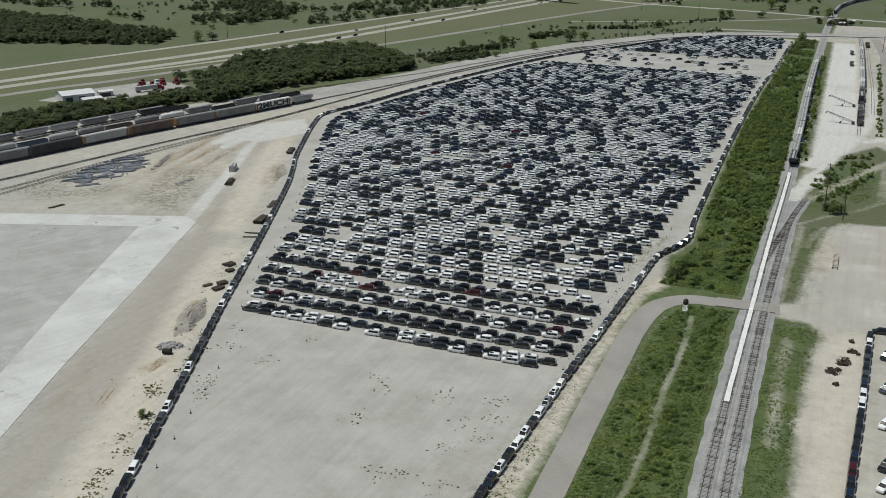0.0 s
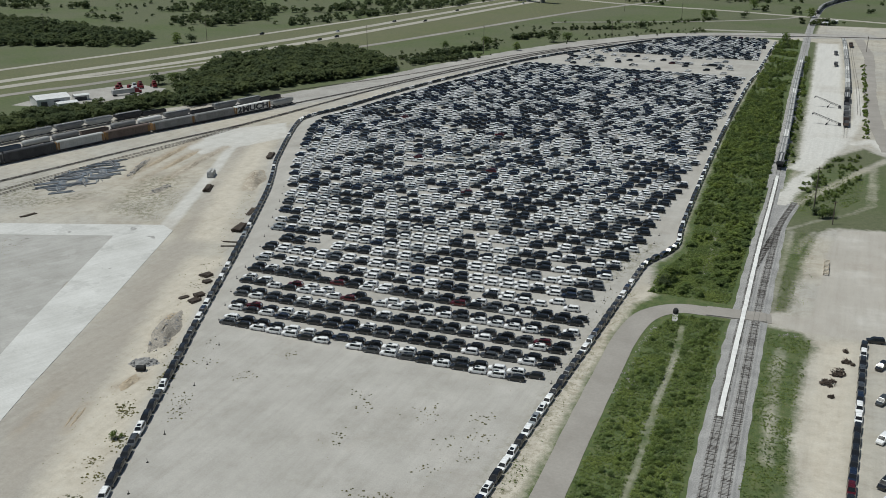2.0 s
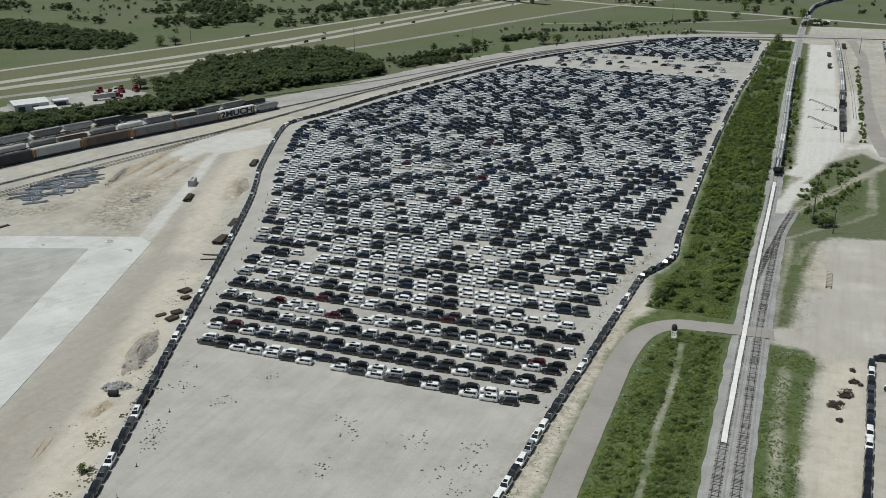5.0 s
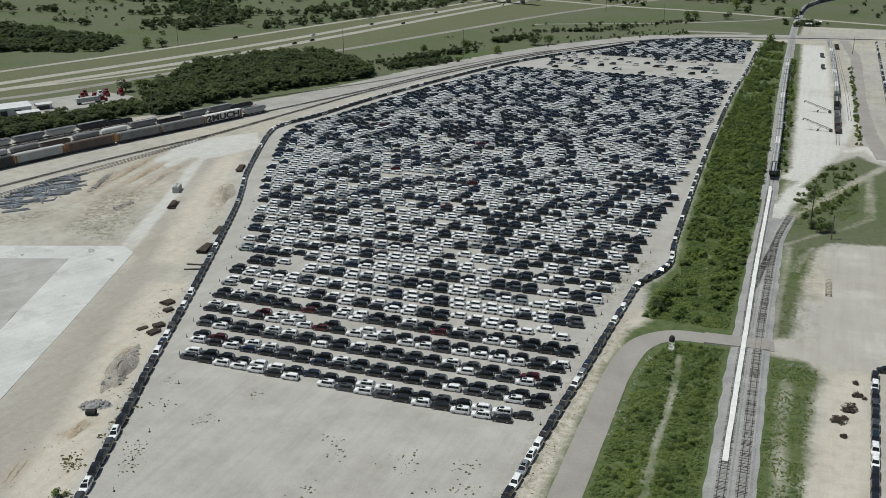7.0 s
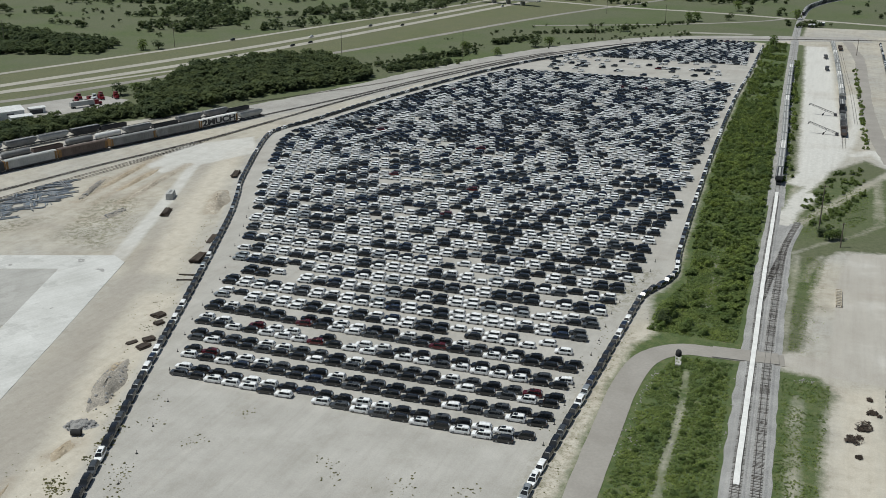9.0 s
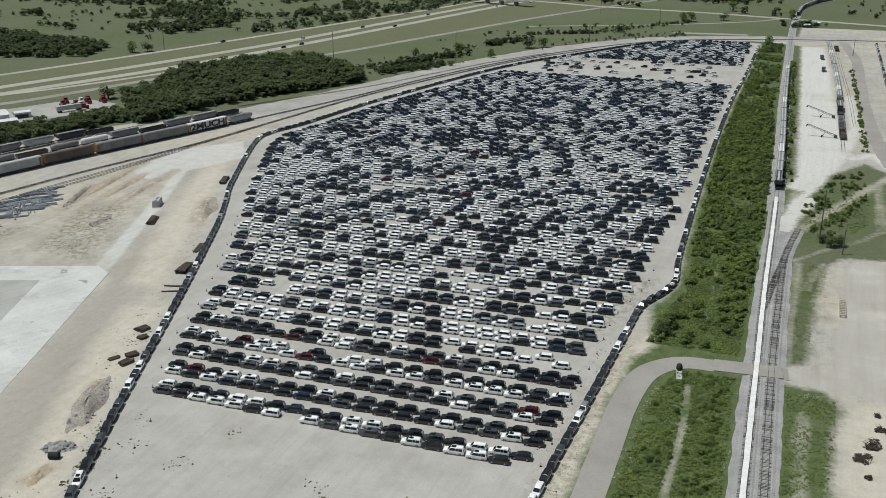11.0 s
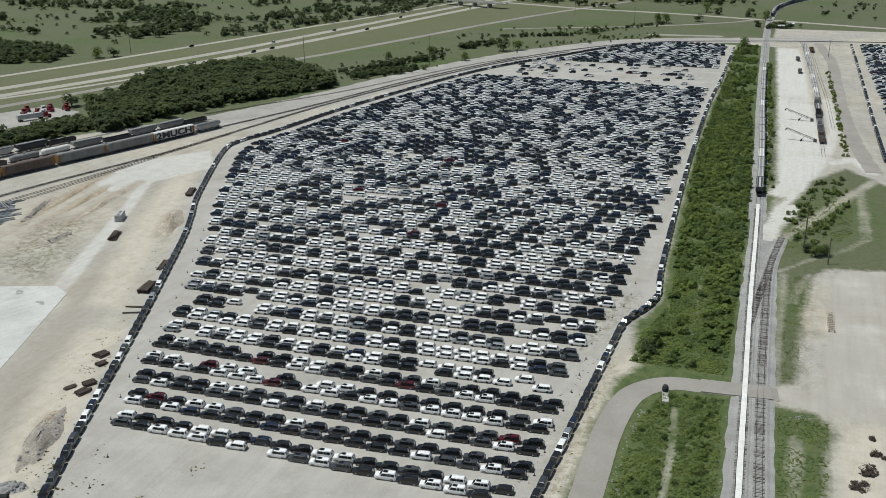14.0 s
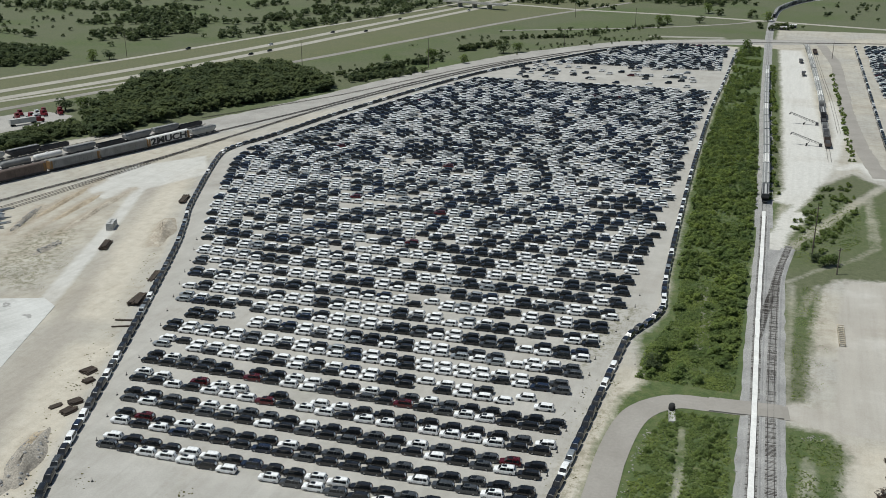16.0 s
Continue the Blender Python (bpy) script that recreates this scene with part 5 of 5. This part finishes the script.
shed(-462, 454, 62, 20, 15, 5.0, 1.6, "white sheet-metal warehouse with a low gable roof")
shed(-447, 452, 62, 12, 7, 3.2, 0.6, "low grey shed beside the warehouse")
shed(-455, 473, 62, 9, 5, 3.4, 0.5, "small white site office beside the warehouse")
slab("pavement_truck", [(-482, 442), (-446, 448), (-436, 480), (-424, 510), (-430, 526), (-462, 532), (-484, 480)], -0.3, 0.02, YARD, "pale gravel truck park by the highway")


def box_on(root, name, b, m, top=0.1):
    g = Geo()
    g.box(*b, 0, top)
    return part(name, g, m, root)


TRUCK_RED = paint("red_truck_paint", (0.20, 0.012, 0.022), 0.3)


def lorry(x, y, turn, colour, trailer):
    root = thing("semi_truck", f"{'dark red' if colour == 'red' else 'white'} articulated lorry{' with a pale trailer' if trailer else ' without trailer'}", "truck", "parked trucks", at=pose(x, y, 0, 0, 0, turn))
    m = TRUCK_RED if colour == "red" else CARPAINT[colour]
    box_on(root, "cab", (-1.0, 1.6, -1.2, 1.2, 0.9, 3.6), m, 0.15)
    box_on(root, "hood", (-3.0, -1.0, -1.0, 1.0, 0.8, 2.2), m, 0.12)
    box_on(root, "windscreen", (-1.05, -0.9, -1.0, 1.0, 2.3, 3.2), GLASS, 0.02)
    box_on(root, "chassis", (-2.9, 4.5, -0.5, 0.5, 0.7, 1.0), STEEL, 0)
    for i in (-2.1, 2.8, 4.0):
        for s in (-1, 1):
            g = Geo()
            g.tube((i, s * 0.85, 0.5), (i, s * 1.2, 0.5), 0.5, sides=12)
            part("wheel", g, TYRE, root)
    if trailer:
        box_on(root, "trailer", (2.0, 17.0, -1.3, 1.3, 1.25, 4.0), WAGON_PAINT["light"], 0.03)
        for i in (14.5, 15.8):
            for s in (-1, 1):
                g = Geo()
                g.tube((i, s * 0.85, 0.5), (i, s * 1.2, 0.5), 0.5, sides=12)
                part("wheel", g, TYRE, root)


for x, y, turn, c, tr in ((-456, 508, 150, "red", False), (-449, 512, 160, "red", False), (-443, 509, 155, "white", False), (-447, 520, 165, "red", False), (-440, 526, 150, "red", False), (-437, 505, 245, "red", True), (-452, 526, 150, "red", False), (-444, 531, 150, "red", False), (-451, 519, 150, "white", False), (-461, 516, 150, "red", False)):
    lorry(x, y, turn, c, tr)
for line, s, c in ((HWY_S, 0.345, "black"), (HWY_S, 0.41, "black"), (HWY_S, 0.425, "black"), (HWY_N, 0.58, "black"), (HWY_S, 0.52, "black"), (HWY_N, 0.70, "red"), (HWY_S, 0.66, "white"), (HWY_N, 0.44, "white"), (FRONT_W, 0.47, "black"), (HWY_N, 0.50, "grey")):
    xy, w = curve_pts(line, 2.0)
    i = int(len(xy) * s)
    tagged(make_car("suv", c, pose(xy[i][0] + w[i][1] * 2, xy[i][1] - w[i][0] * 2, 0.08, 0, 0, math.degrees(math.atan2(w[i][1], w[i][0])))), f"{WORDS[c]} car on the pale highway", group="cars on the highway")
# small white sheds and two dump trailers by the far level crossing
shed(-36, 1088, 20, 6, 4, 3.0, 0.6, "small white shed by the far level crossing")
shed(-27, 1108, 20, 6, 4, 3.0, 0.6, "small white shed by the far level crossing")


def dump_trailer(x, y, turn):
    root = thing("dump_trailer", "grey open dump trailer standing on white ground", "trailer", "dump trailers", at=pose(x, y, 0, 0, 0, turn))
    g = Geo()
    g.loft([[(-4.2, -1.2, 1.1), (-4.2, 1.2, 1.1), (-4.5, 1.3, 2.7), (-4.5, -1.3, 2.7)], [(4.0, -1.2, 1.1), (4.0, 1.2, 1.1), (4.5, 1.3, 2.7), (4.5, -1.3, 2.7)]])
    part("tub", g, WAGON_PAINT["grey"], root)
    box_on(root, "rim", (-4.6, 4.6, -1.38, 1.38, 2.6, 2.75), WAGON_PAINT["dark"], 0.03)
    box_on(root, "drawbar", (-6.2, -4.2, -0.2, 0.2, 0.8, 1.1), STEEL, 0.02)
    for i in (1.6, 2.9):
        for k in (-1, 1):
            g = Geo()
            g.tube((i, k * 0.9, 0.5), (i, k * 1.25, 0.5), 0.5, sides=12)
            part("wheel", g, TYRE, root)


dump_trailer(-17.5, 878, 95)
dump_trailer(-15.3, 817, 88)


def pale_stones(lines, n):
    """Broken pale stones strewn along a few lines, as one mesh."""
    r, g = random.Random(41), Geo()
    for (ax, ay), (bx, by), w in lines:
        for _ in range(n):
            k, q = r.random(), 0.07 + 0.24 * r.random() ** 3
            x, y, a = ax + (bx - ax) * k + r.gauss(0, w), ay + (by - ay) * k + r.gauss(0, w), r.uniform(0, 6)
            g.loft([[(x + q * f * math.cos(a + i * 1.2566), y + q * f * 0.75 * math.sin(a + i * 1.2566), z * q - 0.1) for i in range(5)] for f, z in ((1.0, 0.0), (0.9, 0.6), (0.4, 1.0))])
    return tagged(part("stones", g, YARD), "pale broken stones strewn along lane and path", "stones", kind="stuff")


pale_stones([((-47.6, 276), (-49.0, 262), 0.5), ((-49.2, 262), (-49.4, 228), 0.6), ((-46.5, 240), (-45.5, 234), 0.9), ((-38.5, 262), (-38, 236), 0.4), ((-12.5, 284), (-7, 286), 0.7), ((-53, 302), (-58, 316), 1.2), ((-26.6, 280), (-26.2, 240), 0.4)], 60)
# overpass at the far end of the highway
root = thing("overpass", "dark concrete overpass where a road crosses the highway", "bridge", at=pose(-392, 1190, 0, 0, 0, -18))
box_on(root, "deck", (-45, 45, -5, 5, 5.2, 6.2), CONCRETE_OLD, 0)
for i in (-22, 0, 22):
    box_on(root, "pier", (i - 0.8, i + 0.8, -4, 4, 0, 5.2), CONCRETE_OLD, 0)
for s in (-4.8, 4.8):
    box_on(root, "parapet", (-45, 45, s - 0.2, s + 0.2, 6.2, 7.1), CONCRETE_OLD, 0)


# ---- plants ----
def foliage(rnd, centres, leaf, n, squash=0.8):
    """Leaf sprays on the skins of a few lumps: vertices and faces."""
    c = np.array([q[:3] for q in centres])
    rad = np.array([q[3] for q in centres])
    pick = rnd.choice(len(c), n, p=rad**2 / (rad**2).sum())
    d = rnd.normal(size=(n, 3))
    d /= np.linalg.norm(d, axis=1)[:, None]
    d[:, 2] = np.where(d[:, 2] < -0.35, -d[:, 2], d[:, 2])
    p = c[pick] + d * (rad[pick] * rnd.uniform(0.72, 1.12, n))[:, None] * (1, 1, squash)
    a = d * 0.6 + (0, 0, 0.85) + rnd.normal(size=(n, 3)) * 0.35
    a /= np.linalg.norm(a, axis=1)[:, None]
    u = np.cross(a, rnd.normal(size=(n, 3)))
    u /= np.linalg.norm(u, axis=1)[:, None]
    w = np.cross(a, u)
    s = leaf * rnd.uniform(0.6, 1.35, n)[:, None]
    v = np.stack([p - u * s - w * s * 0.45, p + u * s * 0.35 - w * s * 0.8, p + u * s * 1.05 + w * s * 0.25, p - u * s * 0.2 + w * s * 0.9], 1).reshape(-1, 3)
    return v, np.arange(4 * n).reshape(n, 4)


def crown_lumps(rnd, H, R, n, low=0.3):
    out = []
    for i in range(n):
        a, q = rnd.uniform(0, 6.28), R * 0.62 * math.sqrt(rnd.uniform())
        out.append((q * math.cos(a), q * math.sin(a), H * rnd.uniform(low, 0.82), R * rnd.uniform(0.36, 0.62)))
    return out


def array_mesh(name, v, f, m):
    me = bpy.data.meshes.new(name)
    me.vertices.add(len(v))
    me.vertices.foreach_set("co", np.asarray(v, np.float32).ravel())
    me.loops.add(f.size)
    me.loops.foreach_set("vertex_index", f.ravel().astype(np.int32))
    me.polygons.add(len(f))
    me.polygons.foreach_set("loop_start", np.arange(0, f.size, f.shape[1], dtype=np.int32))
    me.update(calc_edges=True)
    me.materials.append(m)
    return me


rs = np.random.RandomState(11)


def tree_proto(H, R, leaf, n, m, label, name="tree", category="tree", group="trees"):
    """A tree: tapered trunk, limbs, and a crown of leaf sprays."""
    root = thing(name, label, category, group, at=pose(0, 0, -50))
    lumps = crown_lumps(rs, H, R, 12, 0.14)
    g = Geo()
    g.tube((0, 0, -0.2), (0, 0, H * 0.55), 0.035 * H, 0.018 * H, 7)
    for q in lumps[:5]:
        g.tube((0, 0, H * 0.3), q[:3], 0.015 * H, 0.006 * H, 5)
    part("trunk", g, BARK, root)
    v, f = foliage(rs, lumps, leaf, n)
    part("crown", array_mesh("crown", v, f, m), None, root)
    return root


def thicket(name, spots, leaf, n, m, label, category, lumps=4, kinds=6, tall=1.0):
    """Many plants as one joined mesh; spots: x, y, radius."""
    base = []
    for _ in range(kinds):
        base.append(foliage(rs, crown_lumps(rs, 1.5 * tall, 1.0, lumps, 0.16), leaf, n))
    vs, fs, k = [], [], 0
    for x, y, r in spots:
        v, f = base[rs.randint(kinds)]
        a = rs.uniform(0, 6.28)
        c, s = math.cos(a), math.sin(a)
        vs.append(np.stack([x + r * (v[:, 0] * c - v[:, 1] * s), y + r * (v[:, 0] * s + v[:, 1] * c), r * v[:, 2] - 0.15], 1))
        fs.append(f + k)
        k += len(v)
    return tagged(new(name, array_mesh(name, np.vstack(vs), np.vstack(fs), m)), label, category, kind="stuff")


def scatter(poly, n, r0, r1, keep=lambda x, y: 1.0):
    """n places inside a polygon, thinned by keep."""
    p = np.array(poly, float)
    lo, hi = p.min(0), p.max(0)
    out = []
    while len(out) < n:
        q = rs.uniform(lo, hi, (4000, 2))
        q = q[inside(poly, q[:, 0], q[:, 1]) > 0]
        for x, y in q:
            if rs.uniform() < keep(x, y):
                out.append((x, y, rs.uniform(r0, r1)))
                if len(out) == n:
                    break
    return out


def patchy(scale, lo, hi, seed=0.0):
    def f(x, y):
        v = noise.noise((x * scale, y * scale, seed)) * 0.5 + 0.5
        return min(1.0, max(0.0, (v - lo) / (hi - lo)))
    return f


STRIP_S = [(-45.5, 100), (-46.5, 170), (-47.5, 240), (-46.5, 275), (-42, 286), (-30, 287), (-28.5, 240), (-26, 170), (-22, 100)]
STRIP_M = [(-55, 302), (-55, 320), (-50, 345), (-53, 385), (-58, 482), (-62, 565), (-64, 690), (-45, 690), (-38, 600), (-33, 480), (-31, 380), (-30, 305)]
STRIP_N = [(-64, 690), (-65, 800), (-68, 930), (-52, 950), (-47, 850), (-43, 690)]
COVER_S = [(-46.3, 100), (-47, 170), (-48.6, 240), (-48, 270), (-44, 287), (-29, 288), (-27, 240), (-24.5, 170), (-20, 100)]
EAST_G = [(-14, 404), (-4, 412), (8, 440), (9, 480), (4, 490), (-14, 440), (-20, 425)]
off_trail = lambda x, y: 0.0 if along(TRAILS[6][0], x, y) < 1.0 else 1.0
def path_side(x, y):
    """Shrubs crowd both sides of the worn path and thin out towards lane and track."""
    d = float(along(TRAILS[6][0], x, y))
    band = 1.0 if abs(x - (-32.2 + (y - 240) * -0.01)) < 2.3 else 0.22 if d < 9 else 0.1
    return 0.0 if d < 1.3 else patchy(0.13, 0.30, 0.5)(x, y) * band


def strip_growth(x, y):
    """Herbs with a row of bushes near the crossing, closing into scrub farther on."""
    if along(TRAILS[7][0], x, y) < 1.6:
        return 0.0
    open_part = 0.9 if abs(x + 34.5) < 3.2 and y > 318 else 0.1
    k = min(1.0, max(0.0, (y - 345) / 60))
    return patchy(0.06, 0.22, 0.42, 4.0)(x, y) * (open_part + (1 - open_part) * k)


bushes = scatter(STRIP_S, 420, 0.4, 1.15, path_side)
dense = scatter(STRIP_M, 2300, 0.6, 1.8, strip_growth)
dense_n = scatter(STRIP_N, 560, 0.7, 2.1, patchy(0.04, 0.36, 0.6, 9.0))
east = scatter([(-14, 424), (-6, 420), (3, 455), (8, 480), (6, 520), (-6, 505), (-18, 450)], 150, 0.4, 1.5, lambda x, y: 0.0 if along(TRAILS[0][0], x, y) < 2.6 else patchy(0.1, 0.3, 0.5)(x, y)) + scatter([(-28, 480), (-23.5, 490), (-36, 850), (-39, 850)], 150, 0.6, 1.8) + scatter([(8, 560), (10.5, 560), (6, 830), (3.5, 830)], 110, 0.5, 1.4)
protos = [tree_proto(1.8, 1.75, 0.15, 560, LEAF_LIGHT if k < 3 else LEAF, "bushy green shrub in the grass beside the track", "shrub", "shrub", "shrubs in the green strip") for k in range(5)]
near_b = [b for b in bushes if b[1] > 120] + [b for b in dense if b[1] < 360]
for i, (x, y, r) in enumerate(near_b[:225]):
    q = protos[i % 5]
    m = pose(x, y, 0, 0, 0, rs.uniform(0, 360)) @ Matrix.Scale(r / 1.7, 4)
    o = copy_thing(q, pose(0, 0, 0))
    o.matrix_basis = m
near_set = set(near_b[:225])
thicket("shrub_thicket", [b for b in bushes + dense if b not in near_set and b[0] * 7 % 3 < 1.7] + dense_n[:300] + east[:200], 0.21, 150, LEAF, "dense green shrubs and small trees along the track", "shrubs")
thicket("shrub_thicket.001", [b for b in bushes + dense if b not in near_set and b[0] * 7 % 3 >= 1.7] + dense_n[300:] + east[200:], 0.21, 150, LEAF_LIGHT, "lighter green shrubs along the track", "shrubs")

# woods between yard and highway
WOOD_A = [(-376, 480), (-398, 500), (-432, 540), (-462, 640), (-440, 700), (-414, 725), (-378, 716), (-326, 668), (-320, 648), (-350, 582), (-368, 538)]
WOOD_B = [(-425, 330), (-445, 350), (-456, 400), (-446, 430), (-434, 444), (-424, 468), (-412, 504), (-384, 500), (-400, 450), (-418, 400)]
thicket("woodland", scatter(WOOD_A, 1250, 2.0, 5.2) + scatter(WOOD_B, 560, 1.7, 3.8), 0.19, 150, LEAF_DARK, "dense dark green wood between rail yard and highway", "trees", lumps=8, tall=1.0)
# pasture beyond the highway, with groves of juniper
WOOD_C = [(-578, 668), (-700, 620), (-900, 560), (-1000, 700), (-880, 780), (-770, 765), (-690, 745), (-600, 725)]
GROVE = [(-560, 760), (-700, 800), (-1100, 900), (-1300, 1500), (-500, 1700), (-480, 1100), (-505, 940)]
thicket("far_woodland", scatter(WOOD_C, 1700, 2.6, 5.0) + scatter(GROVE, 1500, 2.4, 5.6, patchy(0.012, 0.48, 0.62, 2.0)) + scatter(GROVE, 420, 1.2, 3.2) + scatter([(-520, 860), (-560, 850), (-480, 1180), (-420, 1350), (-450, 1100)], 110, 2.5, 5.0), 0.26, 75, LEAF_DARK, "dark juniper groves in pasture beyond the highway", "trees", lumps=6, tall=1.0)
VERGE = [(-370, 740), (-330, 700), (-290, 720), (-255, 810), (-225, 890), (-120, 990), (-160, 1080), (-300, 1010), (-345, 880)]
NORTH = [(-420, 1300), (-330, 1250), (-60, 1180), (-56, 1500), (-300, 1700)]
HEDGES = [(a + (c - a) * k + rs.normal() * w, b + (d - b) * k + rs.normal() * w, rs.uniform(r0, r1)) for a, b, c, d, n, w, r0, r1 in (
    (-282, 935, -222, 969, 70, 2.2, 1.0, 2.4), (-222, 969, -183, 1040, 36, 2.2, 1.0, 2.2), (-183, 1040, -150, 1095, 26, 2.5, 1.0, 2.4), (-322, 690, -292, 735, 90, 4.5, 1.4, 3.2), (-320, 740, -296, 790, 45, 4.0, 1.6, 3.6),
    (-292, 850, -272, 905, 45, 3.5, 1.6, 3.6), (-345, 700, -318, 745, 40, 4.0, 1.0, 2.6)) for k in rs.uniform(0, 1, n)]
thicket("verge_trees", scatter(VERGE, 160, 0.6, 2.0, patchy(0.02, 0.48, 0.62, 6.0)) + HEDGES + scatter(NORTH, 460, 2.0, 5.5, patchy(0.01, 0.45, 0.6, 8.0)) + scatter([(-20, 1180), (200, 1150), (200, 1400), (0, 1380)], 50, 1.5, 4.0) + scatter([(-60, 1075), (-10, 1090), (-10, 1110), (-60, 1100)], 16, 2, 4.5), 0.26, 90, LEAF_DARK, "scattered trees and bushes in the grass verge", "trees", lumps=5)
# single trees
oaks = [tree_proto(7.5, 4.2, 0.42, 520, LEAF_DARK if k % 2 else LEAF, "round dark green tree standing alone in grass", "tree", "tree", "single trees") for k in range(3)]
for i, (x, y, s) in enumerate(((-62, 935, 1.3), (-58, 905, 0.7), (-300, 800, 1.3), (-270, 790, 1.0), (-255, 850, 1.4), (-245, 860, 1.2), (-330, 775, 0.9), (-205, 985, 1.2), (-150, 1095, 1.4), (-160, 1100, 1.3), (-120, 1120, 1.2), (-120, 1215, 1.6), (-53, 1155, 1.5), (-445, 537, 1.3), (-438, 545, 1.1), (-51, 315, 0.75), (-51.5, 309, 0.6), (-50, 322, 0.5), (-560, 705, 1.3), (-552, 715, 1.2), (-6, 408, 0.62), (-3, 410, 0.6), (-9, 412, 0.55), (-154.2, 159.5, 0.28), (-152.6, 160.6, 0.16))):
    o = copy_thing(oaks[i % 3], pose(0, 0, 0))
    o.matrix_basis = pose(x, y, 0, 0, 0, rs.uniform(0, 360)) @ Matrix.Scale(s, 4)
for q in protos + oaks:
    for c in list(q.children):
        bpy.data.objects.remove(c)
    bpy.data.objects.remove(q)

# low weeds: scattered tufts on the open gravel, banks and verges
def clumps(spots, n, spread_by, r0, r1):
    """n small tufts about each of a few places."""
    return [(x + rs.normal() * spread_by, y + rs.normal() * spread_by, r0 + (r1 - r0) * rs.uniform() ** 3) for x, y in spots for _ in range(n)]


LOT_WEEDS = [(-151, 183), (-150, 180), (-147, 175), (-159, 202), (-164, 211), (-143.5, 199), (-140, 213.6), (-110, 202), (-106, 198), (-105, 181.5), (-92, 202), (-89.5, 198), (-89.6, 162), (-84.5, 164.4), (-73.6, 163), (-76, 205), (-74, 195), (-73, 186), (-80, 190), (-78, 178)]
BANK_WEEDS = [(-162, 172.5), (-159, 170), (-151, 150), (-147, 145), (-145, 137), (-144, 132), (-163, 190), (-160, 184), (-153, 160), (-150, 158), (-141, 128), (-165, 196), (-170, 205)]
thicket("weeds", clumps(LOT_WEEDS, 60, 1.8, 0.04, 0.34) + clumps(BANK_WEEDS, 130, 1.3, 0.07, 0.42) + scatter([(-160, 120), (-172, 221), (-72, 222), (-70, 120)], 220, 0.06, 0.18) + scatter(WEEDY[7], 320, 0.06, 0.3, patchy(0.08, 0.3, 0.5)) + scatter(WEEDY[3], 240, 0.06, 0.24, patchy(0.07, 0.35, 0.6)) + scatter(WEEDY[0], 2400, 0.06, 0.24, patchy(0.08, 0.35, 0.55)) + scatter([(-273, 299), (-283, 319), (-276, 336), (-278, 356), (-261, 323), (-251.5, 298)], 1500, 0.05, 0.2, patchy(0.09, 0.38, 0.6)) + scatter([(-305, 338), (-319, 374), (-316, 376), (-302, 340)], 420, 0.05, 0.22, patchy(0.15, 0.3, 0.6))
        + scatter([(-210, 262), (-168, 192), (-172, 190), (-216, 268)], 110, 0.06, 0.2, patchy(0.1, 0.4, 0.6)) + scatter([(-72, 230), (-66, 230), (-63, 300), (-68, 300)], 160, 0.07, 0.25) + scatter(WEEDY[4], 600, 0.08, 0.28, patchy(0.1, 0.4, 0.6)), 0.6, 8, DRY, "dry brown and green weeds on bare gravel", "weeds", 3, 6, 0.4)
for x, y, R in ((4.5, 265, 3.2), (6.5, 273, 1.6), (3.5, 250, 1.0), (3.2, 258, 2.2), (6.0, 280, 1.0)):
    root = thing("brush_heap", "heap of brown dead brush on pale ground", "brush heap", at=pose(x, y, 0, 0, 0, 30))
    v, f = foliage(rs, [(rs.normal() * R * 0.4, rs.normal() * R * 0.4, 0.2, R * 0.35) for _ in range(7)], 0.28, 260, 0.6)
    part("dead_leaves", array_mesh("dead_leaves", v, f, RUST), None, root)
    for i in range(14):
        g = Geo()
        a, b = rs.uniform(0, 6.28), rs.uniform(0, 6.28)
        g.tube((R * 0.7 * math.cos(a), R * 0.7 * math.sin(a), 0.1), (R * 0.6 * math.cos(b), R * 0.6 * math.sin(b), rs.uniform(0.6, 1.3)), 0.07, 0.03, 5)
        part("branch", g, BARK, root)
thicket("grass_tufts", scatter(COVER_S, 13000, 0.25, 0.7, lambda x, y: off_trail(x, y) * patchy(0.2, 0.15, 0.5, 7.0)(x, y)) + scatter(WEEDY[6], 900, 0.12, 0.35, patchy(0.15, 0.3, 0.6)) + scatter([(-10.5, 305), (-5, 306), (-6, 360), (-9, 360)], 160, 0.08, 0.25, patchy(0.2, 0.5, 0.7)) + scatter(EAST_G, 1500, 0.2, 0.5, patchy(0.06, 0.3, 0.6)) + scatter([(-11.5, 120), (-2, 120), (-5, 240), (-3, 284), (-15.5, 285)], 3600, 0.18, 0.45, patchy(0.12, 0.25, 0.45)) + scatter([(-66, 100), (-58, 100), (-58.5, 200), (-64, 200)], 380, 0.15, 0.45, patchy(0.1, 0.4, 0.6)) + scatter(STRIP_M, 6000, 0.3, 0.7) + scatter([(-55, 302), (-55, 320), (-50, 345), (-52, 380), (-30.5, 380), (-29.5, 302)], 6500, 0.25, 0.7, patchy(0.2, 0.15, 0.5, 7.0)), 0.36, 10, HERB, "rough green grass and herbs beside the track", "grass", 3, 8, 0.45)
